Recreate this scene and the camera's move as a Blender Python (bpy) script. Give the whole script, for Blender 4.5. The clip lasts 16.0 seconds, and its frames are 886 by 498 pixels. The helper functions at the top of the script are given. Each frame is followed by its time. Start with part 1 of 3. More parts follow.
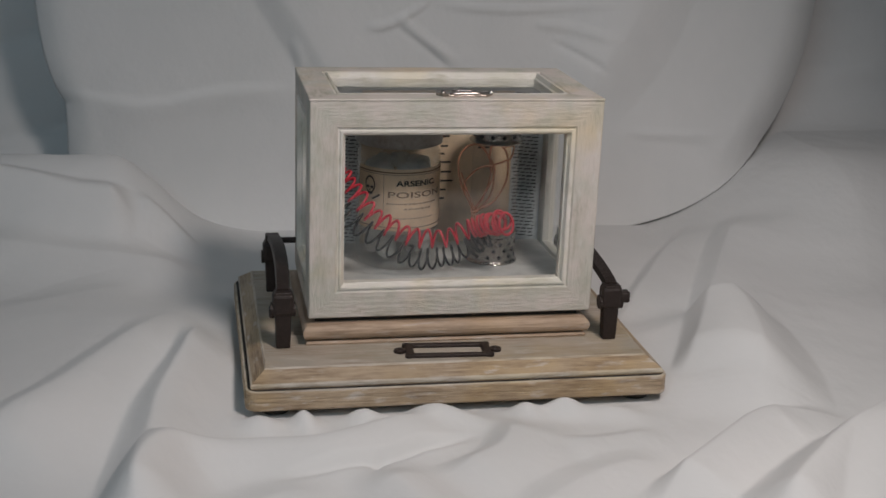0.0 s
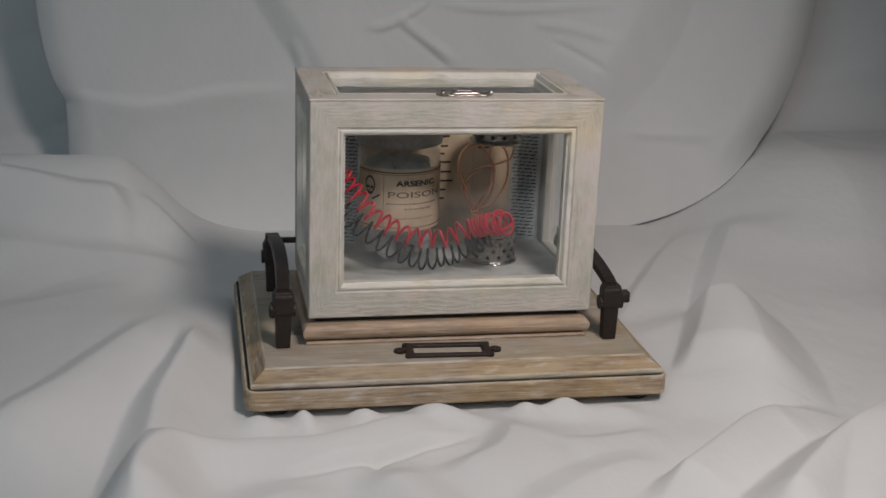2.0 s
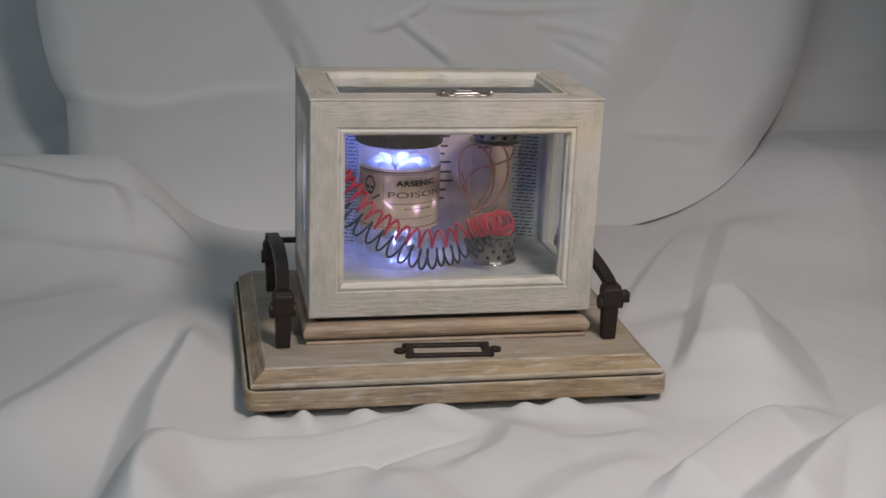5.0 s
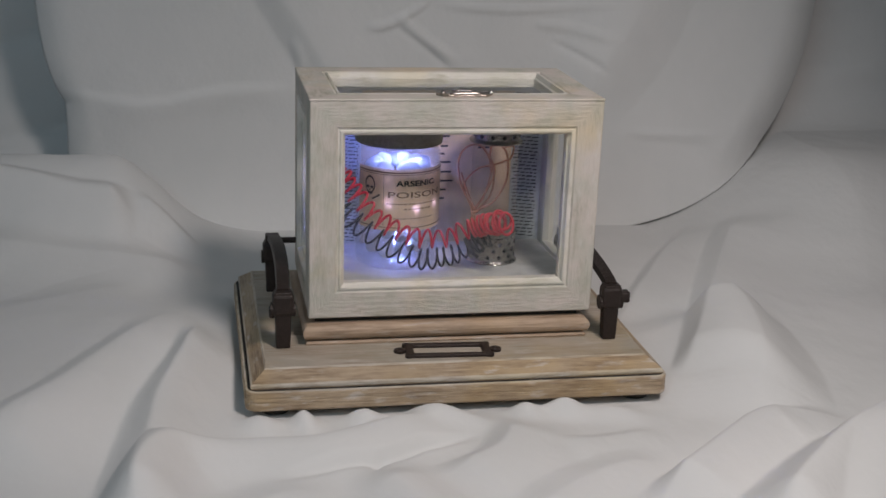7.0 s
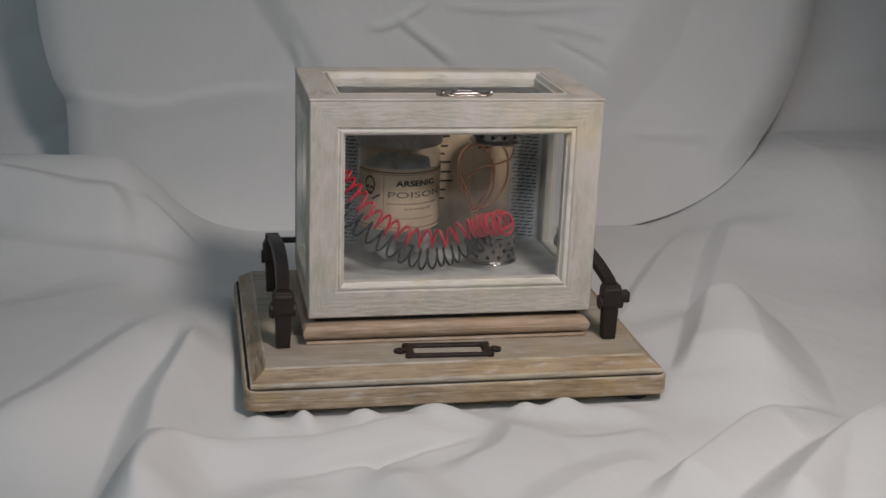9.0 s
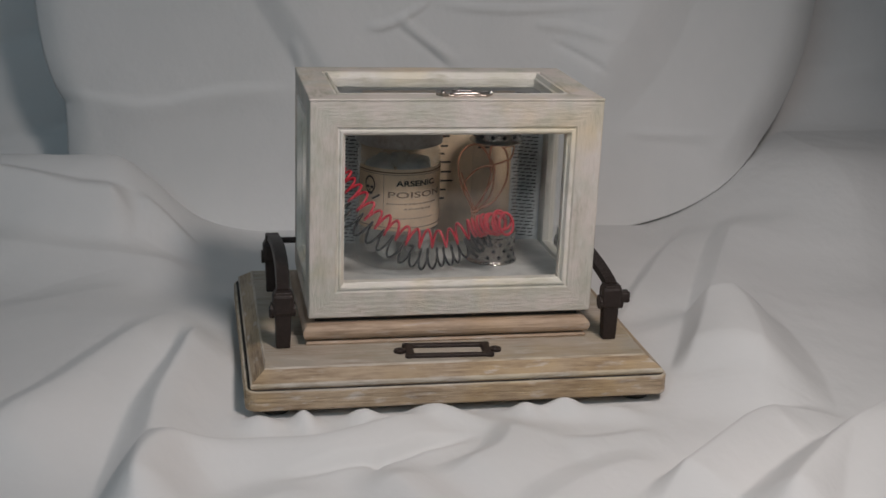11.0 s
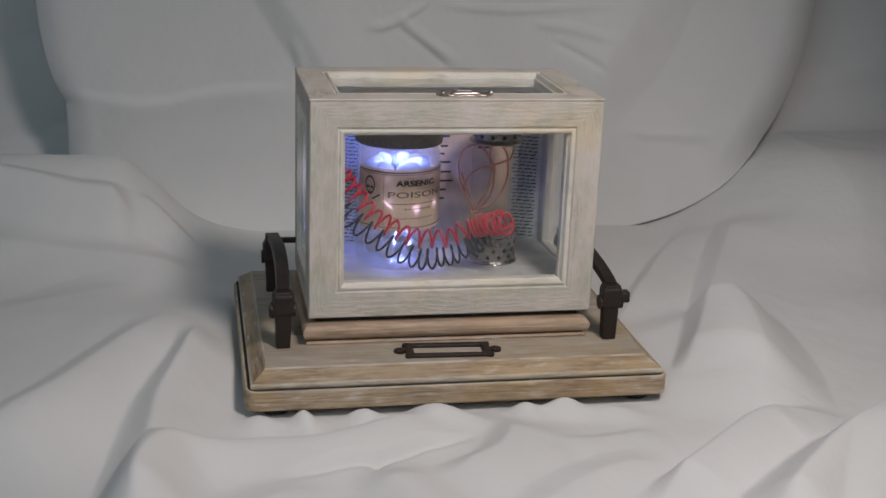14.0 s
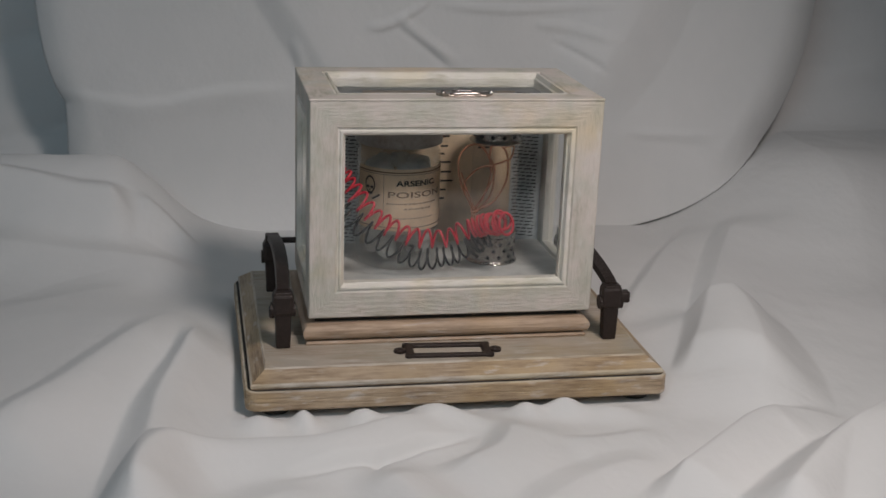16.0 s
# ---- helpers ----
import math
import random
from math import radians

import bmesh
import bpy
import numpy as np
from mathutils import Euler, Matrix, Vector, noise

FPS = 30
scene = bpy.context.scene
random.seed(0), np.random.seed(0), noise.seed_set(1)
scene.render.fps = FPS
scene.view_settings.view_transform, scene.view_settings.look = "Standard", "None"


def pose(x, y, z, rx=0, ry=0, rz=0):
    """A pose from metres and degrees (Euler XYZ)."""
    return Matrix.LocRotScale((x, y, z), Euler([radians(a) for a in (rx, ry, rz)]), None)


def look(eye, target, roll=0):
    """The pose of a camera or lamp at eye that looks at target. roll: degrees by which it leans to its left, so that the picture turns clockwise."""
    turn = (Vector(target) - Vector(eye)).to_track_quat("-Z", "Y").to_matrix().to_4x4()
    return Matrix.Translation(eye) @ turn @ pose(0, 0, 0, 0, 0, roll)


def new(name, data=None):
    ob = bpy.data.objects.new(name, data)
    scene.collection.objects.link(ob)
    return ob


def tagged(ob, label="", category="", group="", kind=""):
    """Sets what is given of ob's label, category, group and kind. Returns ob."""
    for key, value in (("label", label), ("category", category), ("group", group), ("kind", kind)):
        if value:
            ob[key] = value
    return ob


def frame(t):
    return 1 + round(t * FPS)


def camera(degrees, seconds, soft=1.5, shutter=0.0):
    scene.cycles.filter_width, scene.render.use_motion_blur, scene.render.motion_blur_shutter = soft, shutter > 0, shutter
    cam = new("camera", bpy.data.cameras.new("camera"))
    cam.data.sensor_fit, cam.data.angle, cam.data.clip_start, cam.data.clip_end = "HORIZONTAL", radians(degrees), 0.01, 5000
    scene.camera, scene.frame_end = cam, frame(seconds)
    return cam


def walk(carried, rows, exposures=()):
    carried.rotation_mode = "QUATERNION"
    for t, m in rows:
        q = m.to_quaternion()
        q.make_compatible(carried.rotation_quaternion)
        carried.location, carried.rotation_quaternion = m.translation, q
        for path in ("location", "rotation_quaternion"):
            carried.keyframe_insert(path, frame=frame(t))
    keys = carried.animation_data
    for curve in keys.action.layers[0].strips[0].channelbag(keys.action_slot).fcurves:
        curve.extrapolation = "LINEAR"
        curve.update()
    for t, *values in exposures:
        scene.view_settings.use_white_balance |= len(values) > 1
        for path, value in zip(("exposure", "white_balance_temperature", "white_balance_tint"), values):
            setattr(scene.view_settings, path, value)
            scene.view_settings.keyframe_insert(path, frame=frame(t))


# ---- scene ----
cam = camera(37.81, 16.0, soft=1.6)
CAM = look((-0.19178, -0.91383, 0.40260), (-0.00476, 0.02147, 0.10223), 2.18)
walk(cam, [(0.0, CAM), (16.0, CAM)])

# ---- light ----
world = bpy.data.worlds.new("world")
scene.world = world
world.use_nodes = True
world.node_tree.nodes["Background"].inputs[0].default_value = (0.80, 0.90, 1.0, 1)
world.node_tree.nodes["Background"].inputs[1].default_value = 0.085


def area_lamp(name, eye, target, size, watts, colour):
    data = bpy.data.lights.new(name, "AREA")
    data.shape, data.size, data.energy, data.color = "DISK", size, watts, colour
    ob = new(name, data)
    ob.matrix_world = look(eye, target)
    return ob


def spot_lamp(name, eye, target, radius, watts, colour, angle):
    data = bpy.data.lights.new(name, "SPOT")
    data.shadow_soft_size, data.energy, data.color = radius, watts, colour
    data.spot_size, data.spot_blend = radians(angle), 1.0
    ob = new(name, data)
    ob.matrix_world = look(eye, target)
    return ob


spot_lamp("desk_lamp_light", (0.19, -0.60, 0.90), (0.11, -0.055, 0.0), 0.095, 23.9, (1.0, 0.908, 0.875), 86)
area_lamp("window_daylight", (-0.80, -1.45, 1.15), (-0.1, 0.0, 0.0), 0.9, 5.8, (0.68, 0.87, 1.0))


# ---- materials ----
def material(name):
    m = bpy.data.materials.new(name)
    m.use_nodes = True
    nt = m.node_tree
    return m, nt, nt.nodes["Principled BSDF"]


def node(nt, kind, **values):
    n = nt.nodes.new(kind)
    for key, value in values.items():
        n.inputs[key.replace("_", " ")].default_value = value
    return n


def coords(nt, scale):
    tc, mp = nt.nodes.new("ShaderNodeTexCoord"), nt.nodes.new("ShaderNodeMapping")
    mp.inputs["Scale"].default_value = scale
    nt.links.new(tc.outputs["Object"], mp.inputs["Vector"])
    return mp.outputs["Vector"]


def noise_fac(nt, scale3, detail, lo, hi, rough=0.6):
    n = node(nt, "ShaderNodeTexNoise", Scale=1.0, Detail=detail, Roughness=rough)
    nt.links.new(coords(nt, scale3), n.inputs["Vector"])
    mr = node(nt, "ShaderNodeMapRange", From_Min=lo, From_Max=hi)
    nt.links.new(n.outputs["Fac"], mr.inputs["Value"])
    return mr.outputs["Result"]


def mixed(nt, fac, a, b):
    mx = nt.nodes.new("ShaderNodeMix")
    mx.data_type = "RGBA"
    for sock, v in ((mx.inputs[6], a), (mx.inputs[7], b)):
        if isinstance(v, tuple):
            sock.default_value = (*v, 1)
        else:
            nt.links.new(v, sock)
    if isinstance(fac, float):
        mx.inputs[0].default_value = fac
    else:
        nt.links.new(fac, mx.inputs[0])
    return mx.outputs[2]


def bump(nt, bsdf, height, strength, distance):
    b = node(nt, "ShaderNodeBump", Strength=strength, Distance=distance)
    nt.links.new(height, b.inputs["Height"])
    nt.links.new(b.outputs["Normal"], bsdf.inputs["Normal"])


def cloth_material(name, a, b):
    m, nt, bsdf = material(name)
    col = mixed(nt, noise_fac(nt, (5, 5, 5), 4, 0.35, 0.68), a, b)
    nt.links.new(col, bsdf.inputs["Base Color"])
    bsdf.inputs["Roughness"].default_value = 0.92
    bsdf.inputs["Specular IOR Level"].default_value = 0.15
    bsdf.inputs["Sheen Weight"].default_value = 0.12
    weave = noise_fac(nt, (900, 900, 900), 2, 0.3, 0.7)
    soft = noise_fac(nt, (38, 30, 34), 3, 0.3, 0.7)
    add = nt.nodes.new("ShaderNodeMath")
    add.operation = "MULTIPLY_ADD"
    add.inputs[1].default_value = 0.085
    nt.links.new(weave, add.inputs[0]), nt.links.new(soft, add.inputs[2])
    bump(nt, bsdf, add.outputs[0], 0.16, 0.003)
    return m


def painted_wood(name, axis, cream, under, wear, lo=0.52, hi=0.74, second=(0.86, 0.84, 0.80), along=(14, 9), relief=0.6, chalky=0.55):
    """Brushed chalky paint over wood, its grain along one axis."""
    m, nt, bsdf = material(name)
    fine = [420, 420, 420]
    fine[axis] = along[0]
    broad = [70, 70, 70]
    broad[axis] = along[1]
    grain = noise_fac(nt, tuple(fine), 6, 0.35, 0.7)
    patch = noise_fac(nt, tuple(broad), 5, lo, hi)
    tone = noise_fac(nt, (34, 34, 34), 5, 0.40, 0.66)
    base = mixed(nt, tone, cream, tuple(c * k for c, k in zip(cream, second)))
    base = mixed(nt, noise_fac(nt, (13, 13, 13), 3, 0.50, 0.74), base, tuple(c * k for c, k in zip(cream, (1.04, 0.96, 0.74))))
    chalk = noise_fac(nt, tuple(2.2 * c for c in broad), 4, 0.56, 0.72)
    soft = nt.nodes.new("ShaderNodeMath")
    soft.operation, soft.inputs[1].default_value = "MULTIPLY", chalky
    nt.links.new(chalk, soft.inputs[0])
    base = mixed(nt, soft.outputs[0], base, (0.74, 0.70, 0.66))
    worn = nt.nodes.new("ShaderNodeMath")
    worn.operation = "MULTIPLY"
    nt.links.new(grain, worn.inputs[0]), nt.links.new(patch, worn.inputs[1])
    scl = nt.nodes.new("ShaderNodeMath")
    scl.operation = "MULTIPLY"
    scl.inputs[1].default_value = wear
    nt.links.new(worn.outputs[0], scl.inputs[0])
    col = mixed(nt, scl.outputs[0], base, under)
    nt.links.new(col, bsdf.inputs["Base Color"])
    bsdf.inputs["Roughness"].default_value = 0.55
    bump(nt, bsdf, grain, relief, 0.0009)
    return m


def plain(name, colour, rough, metal=0.0, grain=0.0, scale=300):
    m, nt, bsdf = material(name)
    dark = tuple(c * 0.72 for c in colour)
    nt.links.new(mixed(nt, noise_fac(nt, (scale, scale, scale), 4, 0.35, 0.7), colour, dark), bsdf.inputs["Base Color"])
    bsdf.inputs["Roughness"].default_value = rough
    bsdf.inputs["Metallic"].default_value = metal
    if grain:
        bump(nt, bsdf, noise_fac(nt, (scale * 2, scale * 2, scale * 2), 3, 0.3, 0.7), grain, 0.0005)
    return m


def clear_glass(name, tint, gloss, body=0.0, body_colour=(0.6, 0.62, 0.6), edge=0.85):
    """Glass that lets light straight through, with a Fresnel gloss and, for cloudy pieces, a little body."""
    m = bpy.data.materials.new(name)
    m.use_nodes = True
    nt = m.node_tree
    nt.nodes.clear()
    out = nt.nodes.new("ShaderNodeOutputMaterial")
    tr = node(nt, "ShaderNodeBsdfTransparent", Color=(*tint, 1))
    gl = node(nt, "ShaderNodeBsdfGlossy", Color=(gloss, gloss, gloss, 1), Roughness=0.04)
    lw = node(nt, "ShaderNodeLayerWeight", Blend=0.5)
    pw = node(nt, "ShaderNodeMath")
    pw.operation, pw.inputs[1].default_value = "POWER", 4.0
    nt.links.new(lw.outputs["Facing"], pw.inputs[0])
    fr = node(nt, "ShaderNodeMapRange", To_Min=0.035, To_Max=edge)
    nt.links.new(pw.outputs[0], fr.inputs["Value"])
    mx = nt.nodes.new("ShaderNodeMixShader")
    nt.links.new(fr.outputs[0], mx.inputs[0]), nt.links.new(gl.outputs[0], mx.inputs[2])
    if body:
        df = node(nt, "ShaderNodeBsdfDiffuse", Color=(*body_colour, 1))
        tl = node(nt, "ShaderNodeBsdfTranslucent", Color=(*body_colour, 1))
        ad = nt.nodes.new("ShaderNodeMixShader")
        nt.links.new(df.outputs[0], ad.inputs[1]), nt.links.new(tl.outputs[0], ad.inputs[2])
        bd = nt.nodes.new("ShaderNodeMixShader")
        bd.inputs[0].default_value = body
        nt.links.new(tr.outputs[0], bd.inputs[1]), nt.links.new(ad.outputs[0], bd.inputs[2])
        nt.links.new((ad if body == 1.0 else bd).outputs[0], mx.inputs[1])
    else:
        nt.links.new(tr.outputs[0], mx.inputs[1])
    nt.links.new(mx.outputs[0], out.inputs[0])
    return m


def thin_paper(m, colour, share):
    """Lets a share of the light pass through a paper."""
    nt = m.node_tree
    tl = node(nt, "ShaderNodeBsdfTranslucent", Color=(*colour, 1))
    mx = nt.nodes.new("ShaderNodeMixShader")
    mx.inputs[0].default_value = share
    nt.links.new(nt.nodes["Principled BSDF"].outputs[0], mx.inputs[1]), nt.links.new(tl.outputs[0], mx.inputs[2])
    nt.links.new(mx.outputs[0], nt.nodes["Material Output"].inputs[0])


CREAM, TAN = (0.68, 0.605, 0.550), (0.31, 0.22, 0.14)
SHEET = cloth_material("white_cotton", (0.74, 0.73, 0.72), (0.68, 0.68, 0.67))
PAINT = [painted_wood("whitewashed_paint", i, CREAM, (0.33, 0.31, 0.21), 1.0, 0.46, 0.72, (0.80, 0.88, 0.83), (75, 26), 0.5) for i in range(3)]
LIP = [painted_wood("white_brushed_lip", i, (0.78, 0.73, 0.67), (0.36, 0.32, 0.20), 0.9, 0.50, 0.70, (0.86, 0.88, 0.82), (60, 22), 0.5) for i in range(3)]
RIM = [painted_wood("patchy_rim_paint", i, (0.66, 0.60, 0.52), (0.24, 0.16, 0.09), 1.0, 0.34, 0.58, along=(45, 22)) for i in range(3)]
BASE = [painted_wood("rubbed_base_paint", i, (0.48, 0.415, 0.345), TAN, 1.0, 0.42, 0.66, (0.82, 0.86, 0.82), (30, 16)) for i in range(3)]
WORN = [painted_wood("worn_edge_wood", i, (0.50, 0.385, 0.265), (0.15, 0.085, 0.045), 1.0, 0.36, 0.64, along=(34, 20), chalky=0.70) for i in range(3)]
NOSE = [painted_wood("rubbed_moulding_wood", i, (0.54, 0.395, 0.285), (0.20, 0.13, 0.075), 0.9, 0.42, 0.68, along=(30, 16)) for i in range(3)]
# wax in the plinth's groove; on the moulding's core it paints the gap's shade
WAX_AND_SHADE = plain("dark_wax_and_gap_shade", (0.035, 0.028, 0.022), 0.7)
BRONZE = plain("dark_bronze", (0.040, 0.028, 0.024), 0.48, 0.35, 0.5)
NICKEL = plain("aged_nickel", (0.60, 0.53, 0.48), 0.26, 1.0, 0.3)
SILVER = plain("perforated_silver", (0.44, 0.41, 0.38), 0.22, 1.0, 0.3)
HOLE = plain("dark_hole", (0.02, 0.02, 0.02), 0.8)
GLASS = clear_glass("window_glass", (0.985, 0.99, 0.987), 0.9, edge=0.36)
JAR = clear_glass("jar_glass", (0.975, 0.985, 0.985), 1.0, 0.17, (0.68, 0.70, 0.69))
TUBE = clear_glass("tube_glass", (0.99, 0.975, 0.965), 0.8, 0.01, (0.6, 0.6, 0.6), 0.5)
BEAD = clear_glass("cloudy_bead_glass", (0.96, 0.985, 0.98), 1.0, 1.0, (0.82, 0.82, 0.79), 0.30)
PAPER = plain("aged_label_paper", (0.90, 0.73, 0.54), 0.85, 0, 0.3, 90)
thin_paper(PAPER, (0.84, 0.66, 0.45), 0.40)
CARD = plain("beige_card", (0.76, 0.58, 0.40), 0.9, 0, 0.2, 60)
LINING = plain("printed_lining_paper", (0.66, 0.68, 0.68), 0.9, 0, 0.2, 80)
FLOOR = plain("pale_case_floor", (0.62, 0.61, 0.58), 0.8, 0, 0.3, 70)
GREY_INK = plain("grey_ink", (0.10, 0.10, 0.105), 0.85)
INK = plain("black_ink", (0.03, 0.026, 0.022), 0.8)
BROWN_INK = plain("faded_ink", (0.22, 0.14, 0.085), 0.85)
FAINT_INK = plain("pale_brown_ink", (0.40, 0.28, 0.18), 0.85)
RED = plain("red_wire_plastic", (0.64, 0.030, 0.055), 0.42)
BLACK = plain("black_wire_plastic", (0.008, 0.009, 0.010), 0.6)
COPPER = plain("bright_copper", (0.95, 0.46, 0.29), 0.22, 0.5)
LIDMETAL = plain("dull_lid_metal", (0.34, 0.32, 0.30), 0.45, 0.6, 0.3)
WALLPAINT = plain("plain_wall_paint", (0.42, 0.41, 0.40), 0.9, 0, 0.2, 6)
GLOW, _nt, _b = material("led_glow")
_b.inputs["Base Color"].default_value = (0.8, 0.85, 1, 1)
_b.inputs["Emission Color"].default_value = (0.24, 0.30, 1.0, 1)
_b.inputs["Emission Strength"].default_value = 290.0


# ---- mesh helpers ----
def mesh_of(name, verts, faces, mat, smooth=False):
    me = bpy.data.meshes.new(name)
    me.from_pydata([tuple(v) for v in verts], [], [tuple(f) for f in faces])
    me.materials.append(mat)
    if smooth:
        me.polygons.foreach_set("use_smooth", [True] * len(me.polygons))
    me.update()
    return me


def part(name, bm, mat, parent, label="", smooth=False):
    """One mesh object under a thing or a part, from a bmesh or from (verts, faces)."""
    if isinstance(bm, tuple):
        me = mesh_of(name, bm[0], bm[1], mat, smooth)
        b2 = bmesh.new()
        b2.from_mesh(me)
        bmesh.ops.recalc_face_normals(b2, faces=b2.faces)
        b2.to_mesh(me)
        b2.free()
    else:
        me = bpy.data.meshes.new(name)
        bmesh.ops.recalc_face_normals(bm, faces=bm.faces)
        bm.to_mesh(me)
        bm.free()
        me.materials.append(mat)
        if smooth:
            me.polygons.foreach_set("use_smooth", [True] * len(me.polygons))
    ob = new(name, me)
    ob.parent = parent
    return tagged(ob, label)


def thing(name, label, category, group="", kind=""):
    return tagged(new(name), label, category, group, kind)


def box(x0, x1, y0, y1, z0, z1, bevel=0.0, segments=2, bm=None):
    bm = bm or bmesh.new()
    made = bmesh.ops.create_cube(bm, size=1.0)["verts"]
    for v in made:
        v.co = Vector(((x0 + x1) / 2 + v.co.x * (x1 - x0), (y0 + y1) / 2 + v.co.y * (y1 - y0), (z0 + z1) / 2 + v.co.z * (z1 - z0)))
    if bevel:
        edges = list({e for v in made for e in v.link_edges})
        bmesh.ops.bevel(bm, geom=edges, offset=bevel, segments=segments, affect="EDGES", profile=0.5)
    return bm


def disc_ring(bm, c, axis, r0, r1, depth, n=24):
    """A flat washer, or a disc where r0 is 0, standing proud by depth along its axis."""
    q = Vector(axis).to_track_quat("Z", "Y")
    rings = []
    for r, d in ((max(r0, 1e-5), 0), (max(r0, 1e-5), depth), (r1, depth), (r1, 0)):
        rings.append([bm.verts.new(Vector(c) + q @ Vector((r * math.cos(6.28319 * i / n), r * math.sin(6.28319 * i / n), d))) for i in range(n)])
    for a, b in zip(rings, rings[1:] + rings[:1]):
        for i in range(n):
            bm.faces.new((a[i], a[(i + 1) % n], b[(i + 1) % n], b[i]))
    return bm


def lathe(profile, centre=(0, 0), n=48, closed=False):
    """Turned shape about a vertical axis from (radius, z) pairs."""
    verts, faces = [], []
    k = len(profile)
    for i in range(n):
        a = 2 * math.pi * i / n
        verts += [(centre[0] + r * math.cos(a), centre[1] + r * math.sin(a), z) for r, z in profile]
    for i in range(n):
        for j in range(k if closed else k - 1):
            a, b = i * k + j, i * k + (j + 1) % k
            c, d = ((i + 1) % n) * k + (j + 1) % k, ((i + 1) % n) * k + j
            faces.append((a, b, c, d))
    return verts, faces


def smooth_path(points, count):
    """Evenly sampled Catmull-Rom curve through the points."""
    p = [Vector(v) for v in points]
    p = [2 * p[0] - p[1]] + p + [2 * p[-1] - p[-2]]
    out = []
    spans = len(p) - 3
    for i in range(count):
        t = i / (count - 1) * spans
        k = min(int(t), spans - 1)
        u = t - k
        a, b, c, d = p[k:k + 4]
        out.append(0.5 * (2 * b + (c - a) * u + (2 * a - 5 * b + 4 * c - d) * u * u + (3 * b - a - 3 * c + d) * u ** 3))
    return out


def sweep(points, radius, sides=8):
    """A round wire along the points."""
    verts, faces = [], []
    n = len(points)
    ref = Vector((0.0, 1.0, 0.0))
    for i, c in enumerate(points):
        t = (points[min(i + 1, n - 1)] - points[max(i - 1, 0)]).normalized()
        ref = (ref - t * ref.dot(t))
        ref = ref.normalized() if ref.length > 1e-6 else t.orthogonal().normalized()
        b = t.cross(ref)
        for s in range(sides):
            a = 2 * math.pi * s / sides
            verts.append(c + radius * (math.cos(a) * ref + math.sin(a) * b))
    for i in range(n - 1):
        for s in range(sides):
            s2 = (s + 1) % sides
            faces.append((i * sides + s, i * sides + s2, (i + 1) * sides + s2, (i + 1) * sides + s))
    faces += [tuple(range(sides)), tuple(range((n - 1) * sides, n * sides))]
    return verts, faces


def frame_rail(place, w, h, side, profile):
    """One mitred rail of a w by h frame. side 0 to 3: bottom, right, top, left. profile: (inset, depth) pairs."""
    corners = [((0, 0), (1, 1)), ((w, 0), (-1, 1)), ((w, h), (-1, -1)), ((0, h), (1, -1))]
    ends = [corners[side], corners[(side + 1) % 4]]
    verts = [place(c[0] + s[0] * u, c[1] + s[1] * u, d) for c, s in ends for u, d in profile]
    k = len(profile)
    faces = [(j, (j + 1) % k, k + (j + 1) % k, k + j) for j in range(k)]
    faces += [tuple(range(k)), tuple(range(k, 2 * k))]
    return verts, faces


# ---- the draped cloths ----
def ridge(px, py, points, height, left, right, taper=0.25):
    """A fold along a smooth line: its height at the places px, py; left and right are the widths on each side of its crest."""
    line = smooth_path([(x, y, 0) for x, y in points], 40)
    xs, ys = np.array([v.x for v in line]), np.array([v.y for v in line])
    best, signed, along = np.full(px.shape, 1e9), np.zeros(px.shape), np.zeros(px.shape)
    for i in range(len(xs) - 1):
        dx, dy = xs[i + 1] - xs[i], ys[i + 1] - ys[i]
        l2 = dx * dx + dy * dy + 1e-12
        t = np.clip(((px - xs[i]) * dx + (py - ys[i]) * dy) / l2, 0, 1)
        ex, ey = px - xs[i] - t * dx, py - ys[i] - t * dy
        d = np.hypot(ex, ey)
        near = d < best
        best = np.where(near, d, best)
        signed = np.where(near, dx * ey - dy * ex, signed)
        along = np.where(near, (i + t) / (len(xs) - 1), along)
    wide = left[0] + (left[1] - left[0]) * along if isinstance(left, tuple) else left
    steep = np.clip(1 - best / wide, 0, 1)
    steep = 0.70 * steep + 0.30 * steep * steep * (3 - 2 * steep)
    fade = np.clip(along / taper, 0, 1) * np.clip((1 - along) / taper, 0, 1)
    fade = fade * fade * (3 - 2 * fade)
    return height * fade * np.where(signed > 0, steep, np.exp(-(best / right) ** 2))


def grid_mesh(name, X, Y, Z, mat, solid=0.0):
    rows, cols = X.shape
    me = bpy.data.meshes.new(name)
    verts = np.stack([X, Y, Z], -1).reshape(-1, 3)
    i = np.arange(rows * cols).reshape(rows, cols)
    quads = np.stack([i[:-1, :-1], i[:-1, 1:], i[1:, 1:], i[1:, :-1]], -1).reshape(-1, 4)
    me.vertices.add(len(verts)), me.vertices.foreach_set("co", verts.ravel())
    me.loops.add(quads.size), me.loops.foreach_set("vertex_index", quads.ravel())
    me.polygons.add(len(quads))
    me.polygons.foreach_set("loop_start", np.arange(0, quads.size, 4))
    me.polygons.foreach_set("use_smooth", np.ones(len(quads), bool))
    me.materials.append(mat)
    me.update(calc_edges=True)
    me.validate()
    ob = new(name, me)
    if solid:
        mod = ob.modifiers.new("thickness", "SOLIDIFY")
        mod.thickness, mod.offset = solid, 1.0
    return ob


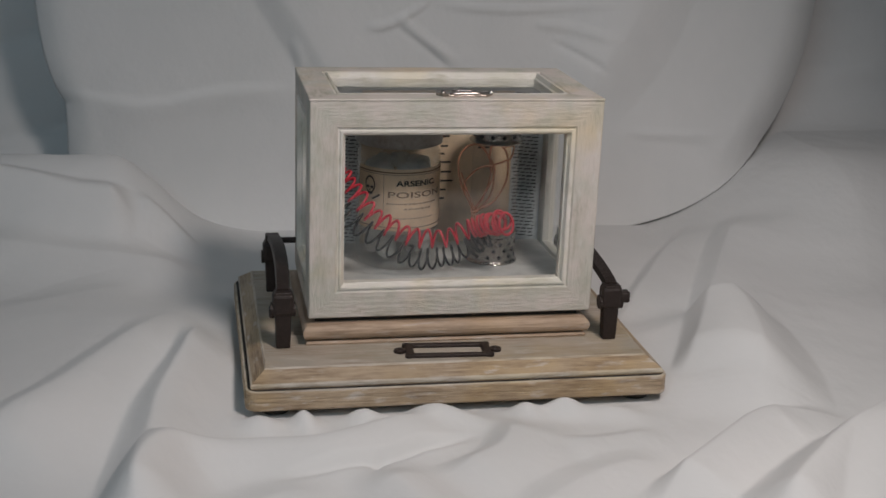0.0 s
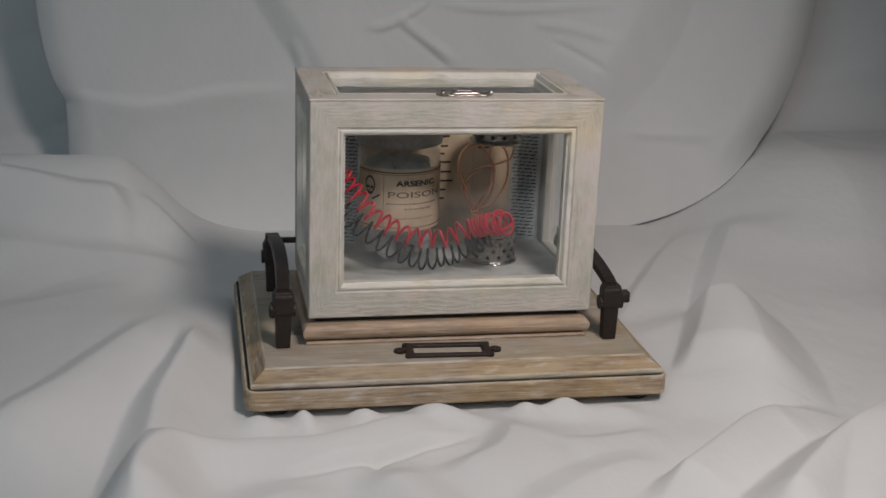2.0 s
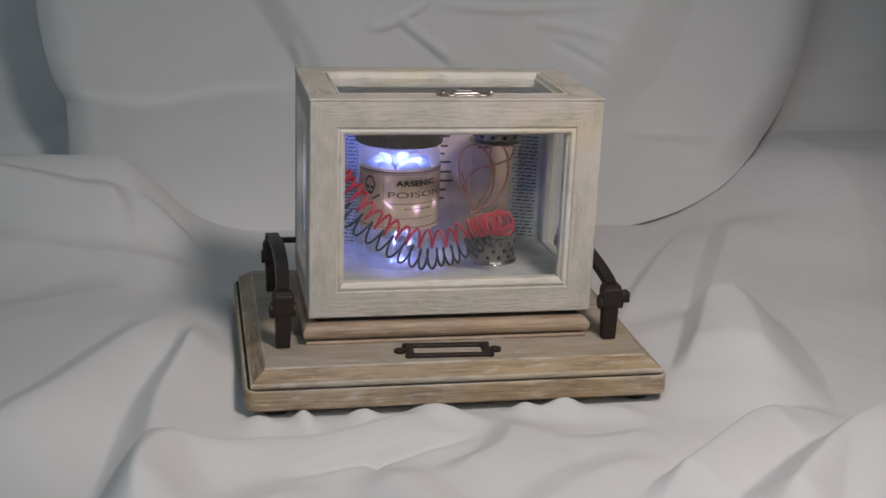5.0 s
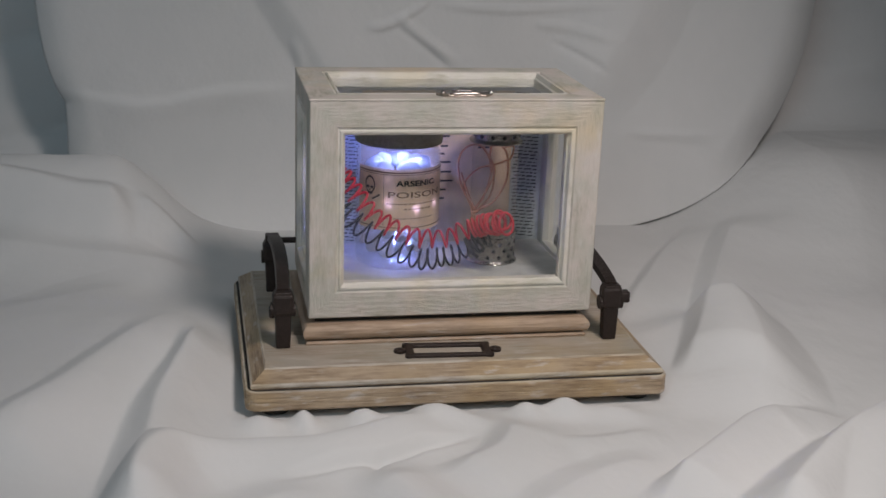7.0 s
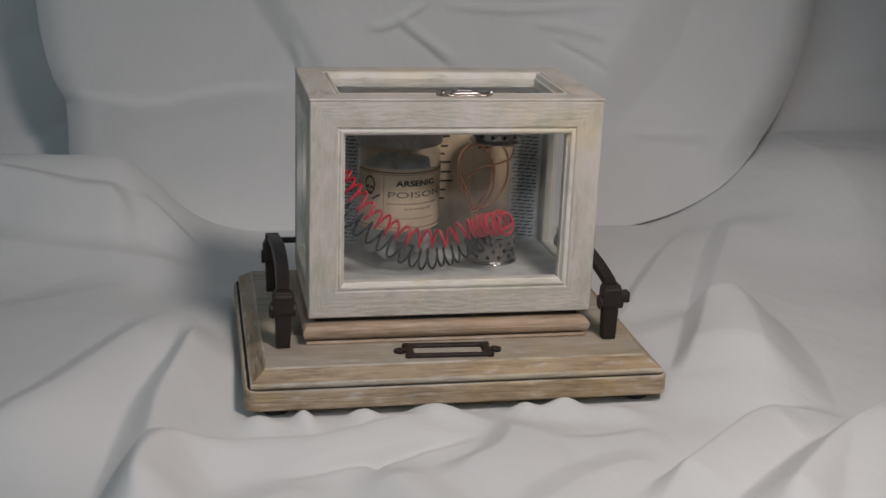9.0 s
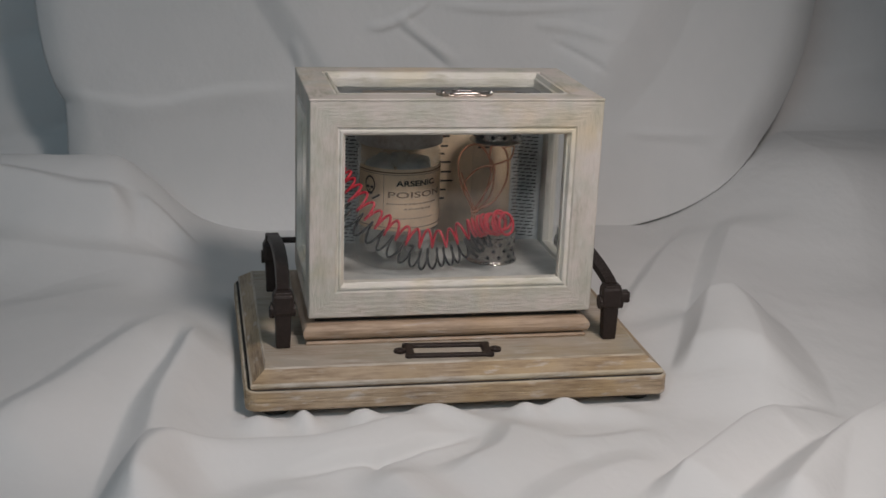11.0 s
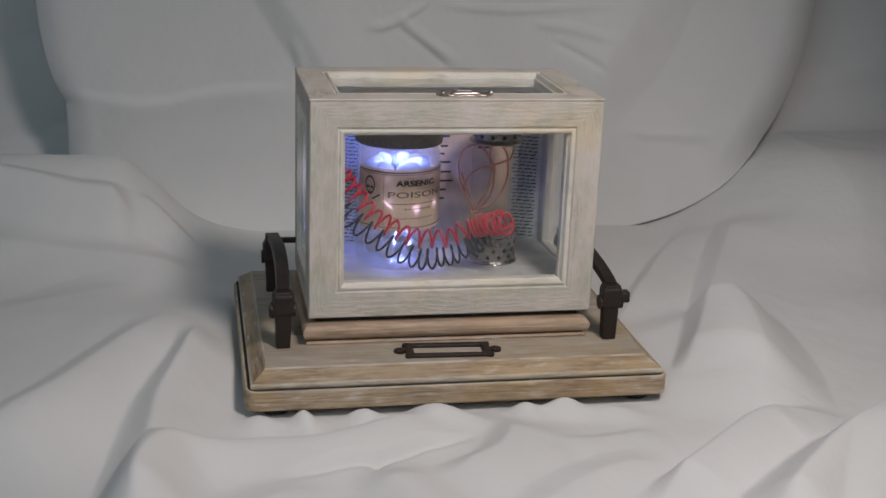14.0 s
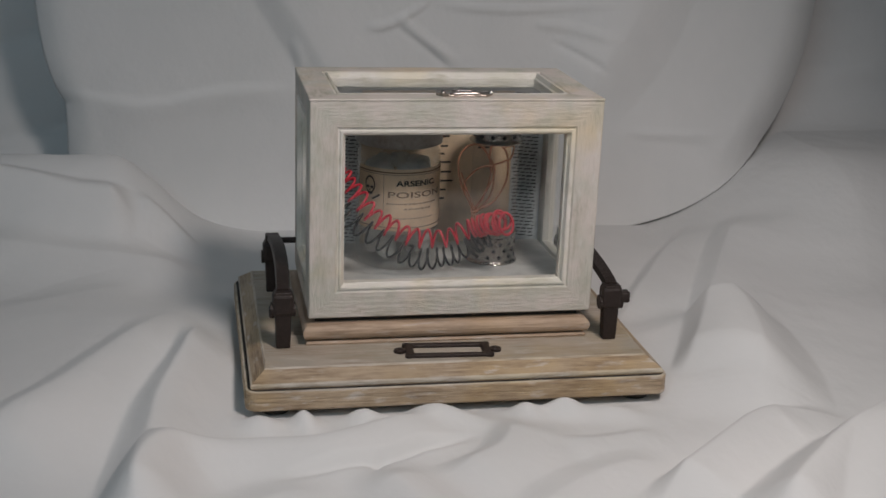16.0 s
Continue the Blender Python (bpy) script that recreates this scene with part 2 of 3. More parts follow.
def wander(px, py, size, seed):
    """Slow, soft unevenness between -1 and 1."""
    rng = np.random.RandomState(seed)
    out = np.zeros(px.shape)
    for _ in range(9):
        a, k, ph = rng.uniform(0, 6.28), rng.uniform(0.6, 1.7) / size, rng.uniform(0, 6.28)
        out += np.sin((px * math.cos(a) + py * math.sin(a)) * k * 6.28 + ph + 1.3 * np.sin((px * math.sin(a) - py * math.cos(a)) * k * 3.1 + ph))
    return out / 9


def table_sheet():
    """The sheet on the table: flat under the plinth, folded round it, swept up behind."""
    xs = np.concatenate([np.linspace(-0.95, -0.425, 40), np.linspace(-0.42, 0.58, 460), np.linspace(0.585, 0.95, 40)])
    ss = np.concatenate([np.linspace(-0.55, -0.25, 50), np.linspace(-0.248, 0.50, 350), np.linspace(0.505, 1.35, 90)])
    S, X = np.meshgrid(ss, xs, indexing="ij")
    H = 0.0012 * wander(X, S, 0.16, 3) + 0.0006 * wander(X, S, 0.05, 5)
    F = lambda points, height, left, right, taper=0.25: ridge(X, S, points, height, left, right, taper)
    # folds on the side of the open end
    H += F([(-0.362, -0.144), (-0.341, -0.110), (-0.323, -0.082), (-0.291, -0.034), (-0.256, 0.033), (-0.234, 0.076), (-0.206, 0.148), (-0.165, 0.260)], 0.022, 0.22, 0.050, 0.25)
    H += F([(-0.341, -0.110), (-0.323, -0.082), (-0.291, -0.034), (-0.256, 0.033), (-0.234, 0.076), (-0.206, 0.148)], 0.009, 0.024, 0.040, 0.3)
    H += F([(-0.226, -0.241), (-0.232, -0.198), (-0.231, -0.156), (-0.226, -0.098), (-0.221, -0.051), (-0.210, -0.005), (-0.197, 0.048), (-0.192, 0.112)], 0.022, (0.036, 0.012), 0.030, 0.18)
    H += F([(-1.0, 0.415), (-0.65, 0.405), (-0.46, 0.395), (-0.36, 0.390), (-0.295, 0.388), (-0.240, 0.385), (-0.190, 0.380), (-0.12, 0.37)], 0.092, 0.080, 0.075, 0.40)
    H += F([(-0.62, 0.352), (-0.42, 0.350), (-0.36, 0.345), (-0.31, 0.332), (-0.275, 0.328), (-0.245, 0.325)], 0.026, 0.024, 0.018, 0.2)
    H += F([(-0.47, 0.290), (-0.36, 0.292), (-0.29, 0.280), (-0.225, 0.268), (-0.17, 0.25)], 0.015, 0.036, 0.045)
    H += F([(-0.255, 0.345), (-0.215, 0.335), (-0.190, 0.315)], 0.008, 0.012, 0.014)
    H += F([(-0.50, 0.12), (-0.40, 0.14), (-0.30, 0.20), (-0.22, 0.22)], 0.006, 0.040, 0.060)
    # bunched in front of the plinth
    H += F([(-0.236, -0.27), (-0.234, -0.211), (-0.230, -0.175), (-0.220, -0.147), (-0.208, -0.129), (-0.190, -0.122), (-0.157, -0.119), (-0.115, -0.119), (-0.085, -0.107), (-0.040, -0.085), (0.0, -0.072)], 0.0175, (0.030, 0.022), 0.030, 0.15)
    H += F([(-0.20, -0.30), (-0.185, -0.21), (-0.15, -0.178), (-0.10, -0.170)], 0.006, 0.025, 0.030)
    H += F([(-0.040, -0.28), (-0.053, -0.225), (-0.058, -0.204), (-0.069, -0.175), (-0.085, -0.140)], 0.013, 0.027, 0.030)
    H += F([(-0.040, -0.165), (-0.010, -0.148), (0.010, -0.132), (0.023, -0.109), (0.036, -0.068)], 0.012, 0.020, 0.045)
    H += F([(0.00, -0.24), (0.030, -0.20), (0.080, -0.165), (0.13, -0.150)], 0.006, 0.022, 0.030)
    H += F([(0.055, -0.125), (0.090, -0.118), (0.140, -0.105)], 0.004, 0.012, 0.030)
    H -= F([(-0.150, -0.158), (-0.102, -0.141), (-0.067, -0.131), (-0.036, -0.113), (0.006, -0.095)], 0.0075, 0.006, 0.005)
    H -= F([(-0.083, -0.150), (-0.075, -0.137), (-0.066, -0.131)], 0.004, 0.005, 0.005)
    for bx, by, bh, bw in ((-0.150, -0.066, 0.008, 0.014), (-0.119, -0.064, 0.011, 0.009), (-0.076, -0.064, 0.010, 0.014), (0.045, -0.064, 0.009, 0.012), (0.074, -0.062, 0.012, 0.015), (-0.02, -0.070, 0.012, 0.030), (0.11, -0.072, 0.006, 0.020)):
        H += bh * np.exp(-((X - bx) / bw) ** 2 - ((S - by + 0.25 * (X - bx)) / 0.014) ** 2)
    # folds on the far side of the plinth
    H += F([(0.175, 0.105), (0.194, 0.141), (0.226, 0.195), (0.267, 0.264), (0.317, 0.340), (0.340, 0.375)], 0.014, 0.014, 0.050, 0.35)
    H += F([(0.182, -0.030), (0.205, 0.006), (0.239, 0.072), (0.288, 0.172), (0.342, 0.275), (0.392, 0.350)], 0.019, (0.014, 0.026), 0.060, 0.16)
    H += F([(0.267, 0.128), (0.261, 0.083), (0.260, 0.048), (0.252, -0.003), (0.233, -0.061), (0.207, -0.111)], 0.034, 0.056, 0.060, 0.3)
    H += F([(0.085, -0.225), (0.114, -0.196), (0.133, -0.179), (0.164, -0.151), (0.200, -0.121), (0.232, -0.110), (0.300, -0.098)], 0.022, 0.017, 0.045)
    H += F([(0.112, -0.33), (0.154, -0.266), (0.177, -0.240), (0.200, -0.216), (0.236, -0.182), (0.270, -0.157), (0.32, -0.13), (0.42, -0.11)], 0.036, (0.040, 0.020), 0.032)
    H += F([(0.20, -0.33), (0.245, -0.235), (0.285, -0.185), (0.34, -0.16)], 0.020, 0.030, 0.03)
    H += F([(0.56, 0.42), (0.49, 0.28), (0.44, 0.14), (0.42, 0.03)], 0.006, 0.060, 0.070)
    H += 0.0035 * wander(X, S, 0.11, 31) * np.clip((-0.14 - X) / 0.1, 0, 1) * np.clip((S - 0.18) / 0.1, 0, 1)
    # it rises to meet the hem of the hung sheet
    up = np.clip((S - 0.15) / 0.25, 0, 1)
    q = np.clip((X - 0.20) / 0.30, 0, 0.98)
    H += up * up * (3 - 2 * up) * 0.09 * np.tanh(np.clip(0.3045 - 0.315 * (1 - q ** 2.4) ** (1 / 2.4), 0, 1) / 0.09)
    # the plinth presses it flat
    inside = np.maximum(np.abs(X) - 0.152, np.abs(S - 0.068) - 0.118)
    press = np.clip(inside / 0.014, 0, 1)
    H *= press * press * (3 - 2 * press)
    # swept up at the back: a floor, a quarter bend and a wall
    away = np.clip((X - 0.40) / 0.14, 0, 1)
    start = 0.50 - 0.045 * np.clip((X - 0.15) / 0.2, 0, 1) + 0.035 * away * away * (3 - 2 * away) - 0.10 * np.clip((-0.12 - X) / 0.16, 0, 1)
    bend = 0.16 - 0.03 * np.clip((-0.12 - X) / 0.16, 0, 1)
    ang = np.clip((S - start) / bend, 0, math.pi / 2)
    Y = np.minimum(S, start) + bend * np.sin(ang)
    Z = bend * (1 - np.cos(ang)) + np.maximum(S - start - bend * math.pi / 2, 0)
    # two creases where it was folded
    H -= F([(-0.60, 0.520), (-0.42, 0.548), (-0.25, 0.590)], 0.009, 0.008, 0.010) + F([(-0.60, 0.620), (-0.42, 0.650), (-0.30, 0.690)], 0.008, 0.008, 0.012)
    wall = np.clip((S - 0.5) / 0.2, 0, 1)
    H += wall * (0.012 * np.sin(X * 14 + 1.5 * np.sin(X * 5)) + 0.010 * wander(X, S, 0.2, 8))
    Y = Y - np.sin(ang) * H
    Z = Z + np.cos(ang) * H
    ob = grid_mesh("table_sheet", X, Y, Z, SHEET)
    return tagged(ob, "white cotton sheet with soft folds spread under the plinth", "cloth", kind="structure")


def backdrop_sheet():
    """The sheet hung behind, its lower corner cut round by the hem."""
    cols, rows = 330, 190
    U, V = np.meshgrid(np.linspace(0, 1, cols), np.linspace(0, 1, rows))
    X0 = -0.32 + 0.8195 * U
    q = np.clip((X0 - 0.20) / 0.30, 0, 0.9999)
    low = 0.30 - 0.315 * (1 - q ** 2.4) ** (1 / 2.4)
    Z = low + (0.62 - low) * V
    lean = 1.08 * (1 - np.exp(-np.clip(Z - 0.135, 0, 1) / 0.038)) + 0.6 * np.clip(Z - 0.20, 0, 1)
    X = X0 - (1 - U) ** 3 * 0.024 * lean
    D = 0.004 * wander(X, Z, 0.30, 21)
    F = lambda points, height, left, right, taper=0.3: ridge(X, Z, points, 1.25 * height, 0.62 * left, 0.62 * right, taper)
    D += F([(-0.34, 0.150), (-0.24, 0.135), (-0.16, 0.148), (-0.07, 0.150)], 0.004, 0.012, 0.030)
    D += F([(-0.030, 0.10), (-0.048, 0.15), (-0.058, 0.178), (-0.076, 0.208), (-0.098, 0.242), (-0.125, 0.29), (-0.14, 0.33)], 0.011, 0.045, 0.10, 0.2)
    D += F([(-0.075, 0.15), (-0.082, 0.18), (-0.092, 0.208)], 0.003, 0.010, 0.010)
    D += F([(0.015, 0.232), (0.05, 0.205), (0.09, 0.178)], 0.005, 0.006, 0.012)
    D -= F([(0.01, 0.225), (0.05, 0.195), (0.085, 0.165)], 0.002, 0.008, 0.006)
    D += F([(-0.02, 0.215), (0.015, 0.222), (0.06, 0.250)], 0.004, 0.008, 0.006)
    D += F([(0.16, 0.222), (0.21, 0.218), (0.265, 0.205)], 0.004, 0.005, 0.010)
    D -= F([(0.18, 0.205), (0.22, 0.188), (0.26, 0.165)], 0.003, 0.006, 0.006)
    D += F([(0.05, 0.242), (0.15, 0.236), (0.28, 0.245)], 0.003, 0.006, 0.006)
    D += F([(0.27, 0.105), (0.33, 0.102), (0.40, 0.098)], 0.003, 0.006, 0.012)
    D += F([(0.30, 0.35), (0.27, 0.22), (0.20, 0.13)], 0.012, 0.10, 0.08)
    D -= F([(0.22, 0.35), (0.20, 0.20), (0.14, 0.10)], 0.008, 0.08, 0.08)
    # it sweeps forward a little at the foot and lifts away along the hem
    D += 0.017 * np.clip(1 - (Z - low) / 0.10, 0, 1) ** 2 * np.clip((0.43 - X0) / 0.10, 0, 1)
    # both upright edges curl back
    hem_x = 0.20 + 0.30 * (1 - np.clip((0.30 - Z) / 0.315, 0, 1) ** 2.4) ** (1 / 2.4)
    D -= 0.030 * np.clip(1 - (hem_x - X0) / 0.055, 0, 1) ** 2 * np.clip((Z - 0.04) / 0.06, 0, 1)
    D -= 0.014 * np.clip(1 - U / 0.035, 0, 1) ** 2
    Z = Z + 0.42 * D * np.clip(1 - (Z - low) / 0.10, 0, 1)
    Y = 0.43 - D
    ob = grid_mesh("backdrop_sheet", X, Y, Z, SHEET, 0.0015)
    return tagged(ob, "white cotton backdrop sheet hung behind, with a curved hem", "cloth", kind="structure")


table_sheet()
backdrop_sheet()


# ---- the plain room round the table ----
def slab(name, x0, x1, y0, y1, z0, z1, mat, label):
    me = bpy.data.meshes.new(name)
    bm = box(x0, x1, y0, y1, z0, z1)
    bm.to_mesh(me)
    bm.free()
    me.materials.append(mat)
    return tagged(new(name, me), label, name.split("_")[0], kind="structure")


slab("table_top", -0.95, 0.95, -0.55, 0.72, -0.06, -0.012, WALLPAINT, "plain table top under the sheet")
slab("floor", -2.2, 2.2, -2.4, 1.6, -0.85, -0.75, WALLPAINT, "plain grey room floor")
slab("ceiling", -2.2, 2.2, -2.4, 1.6, 1.85, 1.95, WALLPAINT, "plain grey ceiling")
slab("wall_north", -2.2, 2.2, 1.5, 1.6, -0.75, 1.85, WALLPAINT, "plain grey wall")
slab("wall_south", -2.2, 2.2, -2.4, -2.3, -0.75, 1.85, WALLPAINT, "plain grey wall")
slab("wall_east", 2.1, 2.2, -2.3, 1.5, -0.75, 1.85, WALLPAINT, "plain grey wall")
slab("wall_west", -2.2, -2.1, -2.3, 1.5, -0.75, 1.85, WALLPAINT, "plain grey wall")


# ---- the plinth ----
def rounded_slab(x0, x1, y0, y1, z0, z1, corner, edge):
    bm = box(x0, x1, y0, y1, z0, z1)
    up = [e for e in bm.edges if abs(e.verts[0].co.z - e.verts[1].co.z) > 1e-5]
    bmesh.ops.bevel(bm, geom=up, offset=corner, segments=6, affect="EDGES", profile=0.5)
    rim = [e for e in bm.edges if len(e.link_faces) == 2 and abs(e.verts[0].co.z - e.verts[1].co.z) < 1e-6
           and abs(e.link_faces[0].normal.z - e.link_faces[1].normal.z) > 0.5]
    bmesh.ops.bevel(bm, geom=rim, offset=edge, segments=3, affect="EDGES", profile=0.5)
    return bm


def plinth():
    t = thing("plinth", "whitewashed wooden plinth with worn tan edges standing on the white sheet", "plinth")
    x0, x1, y0, y1 = -0.160, 0.158, -0.0576, 0.193
    part("lower_slab", rounded_slab(x0, x1, y0, y1, 0.0075, 0.0228, 0.009, 0.0018), WORN[0], t, "tan rubbed wooden slab")
    part("groove", rounded_slab(x0 + 0.0019, x1 - 0.0019, y0 + 0.0019, y1 - 0.0019, 0.0224, 0.0234, 0.008, 0.0003), WAX_AND_SHADE, t, "dark waxed groove")
    part("paint_rim", rounded_slab(x0 + 0.0005, x1 - 0.0005, y0 + 0.0005, y1 - 0.0005, 0.0218, 0.0230, 0.0088, 0.0004), RIM[0], t, "pale brushed rim along the groove")
    # upper board: a bevel on each side, each a mitred piece, and a flat field
    o, b = 0.0042, 0.0115
    w, d = x1 - x0 - 2 * o, y1 - y0 - 2 * o
    prof = [(0.0, 0.0), (0.0, 0.0030), (0.0006, 0.0036), (b * 0.94, 0.0104), (b, 0.0108), (b, 0.0)]
    place = lambda u, v, h: (x0 + o + u, y0 + o + v, 0.0232 + h * 1.13)
    for side in range(4):
        part("bevelled_edge", frame_rail(place, w, d, side, prof), WORN[side % 2], t, "bevelled edge with wood showing through")
        part("painted_lip", frame_rail(place, w, d, side, [(-0.0003, 0.0010), (-0.0003, 0.0028), (0.0005, 0.0038), (0.0016, 0.0036), (0.0016, 0.0010)]), RIM[side % 2], t)
        part("painted_arris", frame_rail(place, w, d, side, [(b - 0.0014, 0.0060), (b - 0.0014, 0.0101), (b - 0.0006, 0.0110), (b + 0.0002, 0.0110), (b + 0.0002, 0.0060)]), RIM[side % 2], t)
    part("board", box(x0 + o + b, x1 - o - b, y0 + o + b, y1 - o - b, 0.0232, 0.0354), BASE[0], t, "rubbed cream painted board")
    for fx in (-0.138, 0.138):
        for fy in (-0.036, 0.17):
            part("foot", lathe([(0.0001, 0.0), (0.011, 0.0), (0.0125, 0.003), (0.012, 0.0078), (0.0001, 0.0078)], (fx, fy), 24), WAX_AND_SHADE, t, "dark round foot", True)
    return t


def moulding():
    t = thing("moulding", "tan rounded wooden moulding between the plinth and the glass case", "moulding")
    x0, x1, y0, y1 = -0.1145, 0.1095, -0.0050, 0.134
    nose = [(0.0135, 0.0395)]
    for i in range(9):
        a = -math.pi / 2 + math.pi * i / 8
        nose.append((0.0055 - 0.0055 * math.cos(a), 0.0455 + 0.0060 * math.sin(a)))
    nose.append((0.0135, 0.0515))
    place = lambda u, v, h: (x0 + u, y0 + v, h)
    for side in range(4):
        part("rounded_rail", frame_rail(place, x1 - x0, y1 - y0, side, nose), NOSE[side % 2], t)
    bead = [(0.0135, 0.0354), (0.003, 0.0354), (0.0022, 0.0368), (0.003, 0.0384), (0.0135, 0.0384)]
    for side in range(4):
        part("bead", frame_rail(place, x1 - x0, y1 - y0, side, bead), NOSE[side % 2], t)
    # shade of the gap under the case, put into the core's near-black colour
    part("shadow_gap_core", box(x0 + 0.010, x1 - 0.008, y0 + 0.0115, y1 - 0.006, 0.0515, 0.0562), WAX_AND_SHADE, t, "recessed core, near-black for the shade of the gap")
    return t


# ---- the glass case ----
CX0, CX1, CY0, CY1, CZ0, CZ1 = -0.110, 0.110, 0.0, 0.1351, 0.0562, 0.2226


def case():
    t = thing("display_case", "whitewashed wooden display case with glass panes set on the plinth", "display case")
    th = 0.0115
    S, G = 0.0206, 0.0264

    def profile(s=S, g=G, th=th):
        return [(0.0, 0.0008), (0.0008, 0.0), (s - 0.001, 0.0), (s, 0.0012), (s, th), (0.0, th)]

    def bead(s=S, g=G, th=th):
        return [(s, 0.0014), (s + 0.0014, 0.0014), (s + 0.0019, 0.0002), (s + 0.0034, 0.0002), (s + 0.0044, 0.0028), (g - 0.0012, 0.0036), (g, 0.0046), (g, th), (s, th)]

    w, h, d = CX1 - CX0, CZ1 - CZ0, CY1 - CY0
    front = lambda u, v, k: (CX0 + u, CY0 + k, CZ0 + v)
    for side in range(4):
        part("front_rail", frame_rail(front, w, h, side, profile()), PAINT[2 if side % 2 else 0], t)
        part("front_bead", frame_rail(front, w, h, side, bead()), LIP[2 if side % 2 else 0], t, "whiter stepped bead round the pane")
    part("front_pane", box(CX0 + G - 0.002, CX1 - G + 0.002, CY0 + 0.0062, CY0 + 0.0082, CZ0 + G - 0.002, CZ1 - G + 0.002), GLASS, t, "clear glass pane")
    dd = d - th
    for name, x, sgn in (("left", CX0, 1), ("right", CX1, -1)):
        place = lambda u, v, k: (x + sgn * k, CY0 + th + u, CZ0 + v)
        wide, slim = profile(0.0165, 0.0222, 0.010), bead(0.0165, 0.0222, 0.010)
        for side in range(4):
            part("side_rail", frame_rail(place, dd, h, side, wide), PAINT[2 if side % 2 else 1], t)
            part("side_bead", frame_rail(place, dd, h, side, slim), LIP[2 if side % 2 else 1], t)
        a, b = sorted((x + sgn * 0.0056, x + sgn * 0.0074))
        part("side_pane", box(a, b, CY0 + th + 0.0202, CY1 - 0.0202, CZ0 + 0.0202, CZ1 - 0.0202), GLASS, t, "clear glass pane")
    part("back_panel", box(CX0 + 0.0102, CX1 - 0.0102, CY1 - 0.006, CY1 - 0.0005, CZ0 + 0.001, CZ1 - 0.0118), PAINT[0], t)
    part("bottom_panel", box(CX0 + 0.0102, CX1 - 0.0102, CY0 + th + 0.0002, CY1 - 0.0062, CZ0 + 0.001, 0.0748), FLOOR, t, "pale flat floor panel")
    # the lid, let in between the walls, and proud of them by a hair
    top = lambda u, v, k: (CX0 - 0.0004 + u, CY0 - 0.0004 + v, CZ1 + 0.0012 - k)
    for side in range(4):
        part("lid_rail", frame_rail(top, w + 0.0008, d + 0.0008, side, [(0.0, 0.0006), (0.0006, 0.0), (0.0198, 0.0), (0.0208, 0.0012), (0.0208, 0.0112), (0.012, 0.0112), (0.012, 0.0012), (0.0, 0.0012)]),
             PAINT[side % 2], t)
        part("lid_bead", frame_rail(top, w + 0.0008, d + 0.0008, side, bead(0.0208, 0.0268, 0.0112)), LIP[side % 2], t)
    part("lid_pane", box(CX0 + 0.0248, CX1 - 0.0248, CY0 + 0.0248, CY1 - 0.0248, CZ1 - 0.0052, CZ1 - 0.0034), GLASS, t, "clear glass pane")
    return t


def clasp():
    t = thing("clasp", "ornate aged nickel clasp on the rim of the case lid", "clasp")
    cx, cy, z = 0.0050, 0.0130, CZ1 + 0.0012
    part("plate", box(cx - 0.013, cx + 0.015, cy - 0.006, cy + 0.006, z, z + 0.0016, 0.0006), NICKEL, t)
    bm = bmesh.new()
    for k in range(4):
        disc_ring(bm, (cx - 0.0175 + k * 0.0035, cy + 0.003 * (-1) ** k, z), (0, 0, 1), 0.0008, 0.0032, 0.0022 + 0.0005 * (k % 2), 14)
    part("scroll", bm, NICKEL, t)
    bm = bmesh.new()
    for k in range(4):
        disc_ring(bm, (cx + 0.0085 + k * 0.0034, cy - 0.003 * (-1) ** k, z), (0, 0, 1), 0.0008, 0.0032, 0.0022 + 0.0005 * (k % 2), 14)
    part("scroll", bm, NICKEL, t)
    part("barrel", sweep([Vector((cx - 0.010 + 0.022 * i / 8, cy - 0.0045, z + 0.0022)) for i in range(9)], 0.0017, 10), NICKEL, t, "", True)
    part("hook", sweep(smooth_path([(cx - 0.008, cy + 0.004, z + 0.002), (cx - 0.003, cy + 0.0055, z + 0.0026), (cx + 0.004, cy + 0.003, z + 0.0030), (cx + 0.010, cy + 0.005, z + 0.002)], 20), 0.0011, 8), NICKEL, t, "", True)
    for dx in (-0.0165, 0.0195):
        part("stud", lathe([(0.0001, z + 0.0046), (0.0012, z + 0.0043), (0.0019, z + 0.0034), (0.0020, z + 0.002)], (cx + dx, cy - 0.003), 14), NICKEL, t, "", True)
    return t


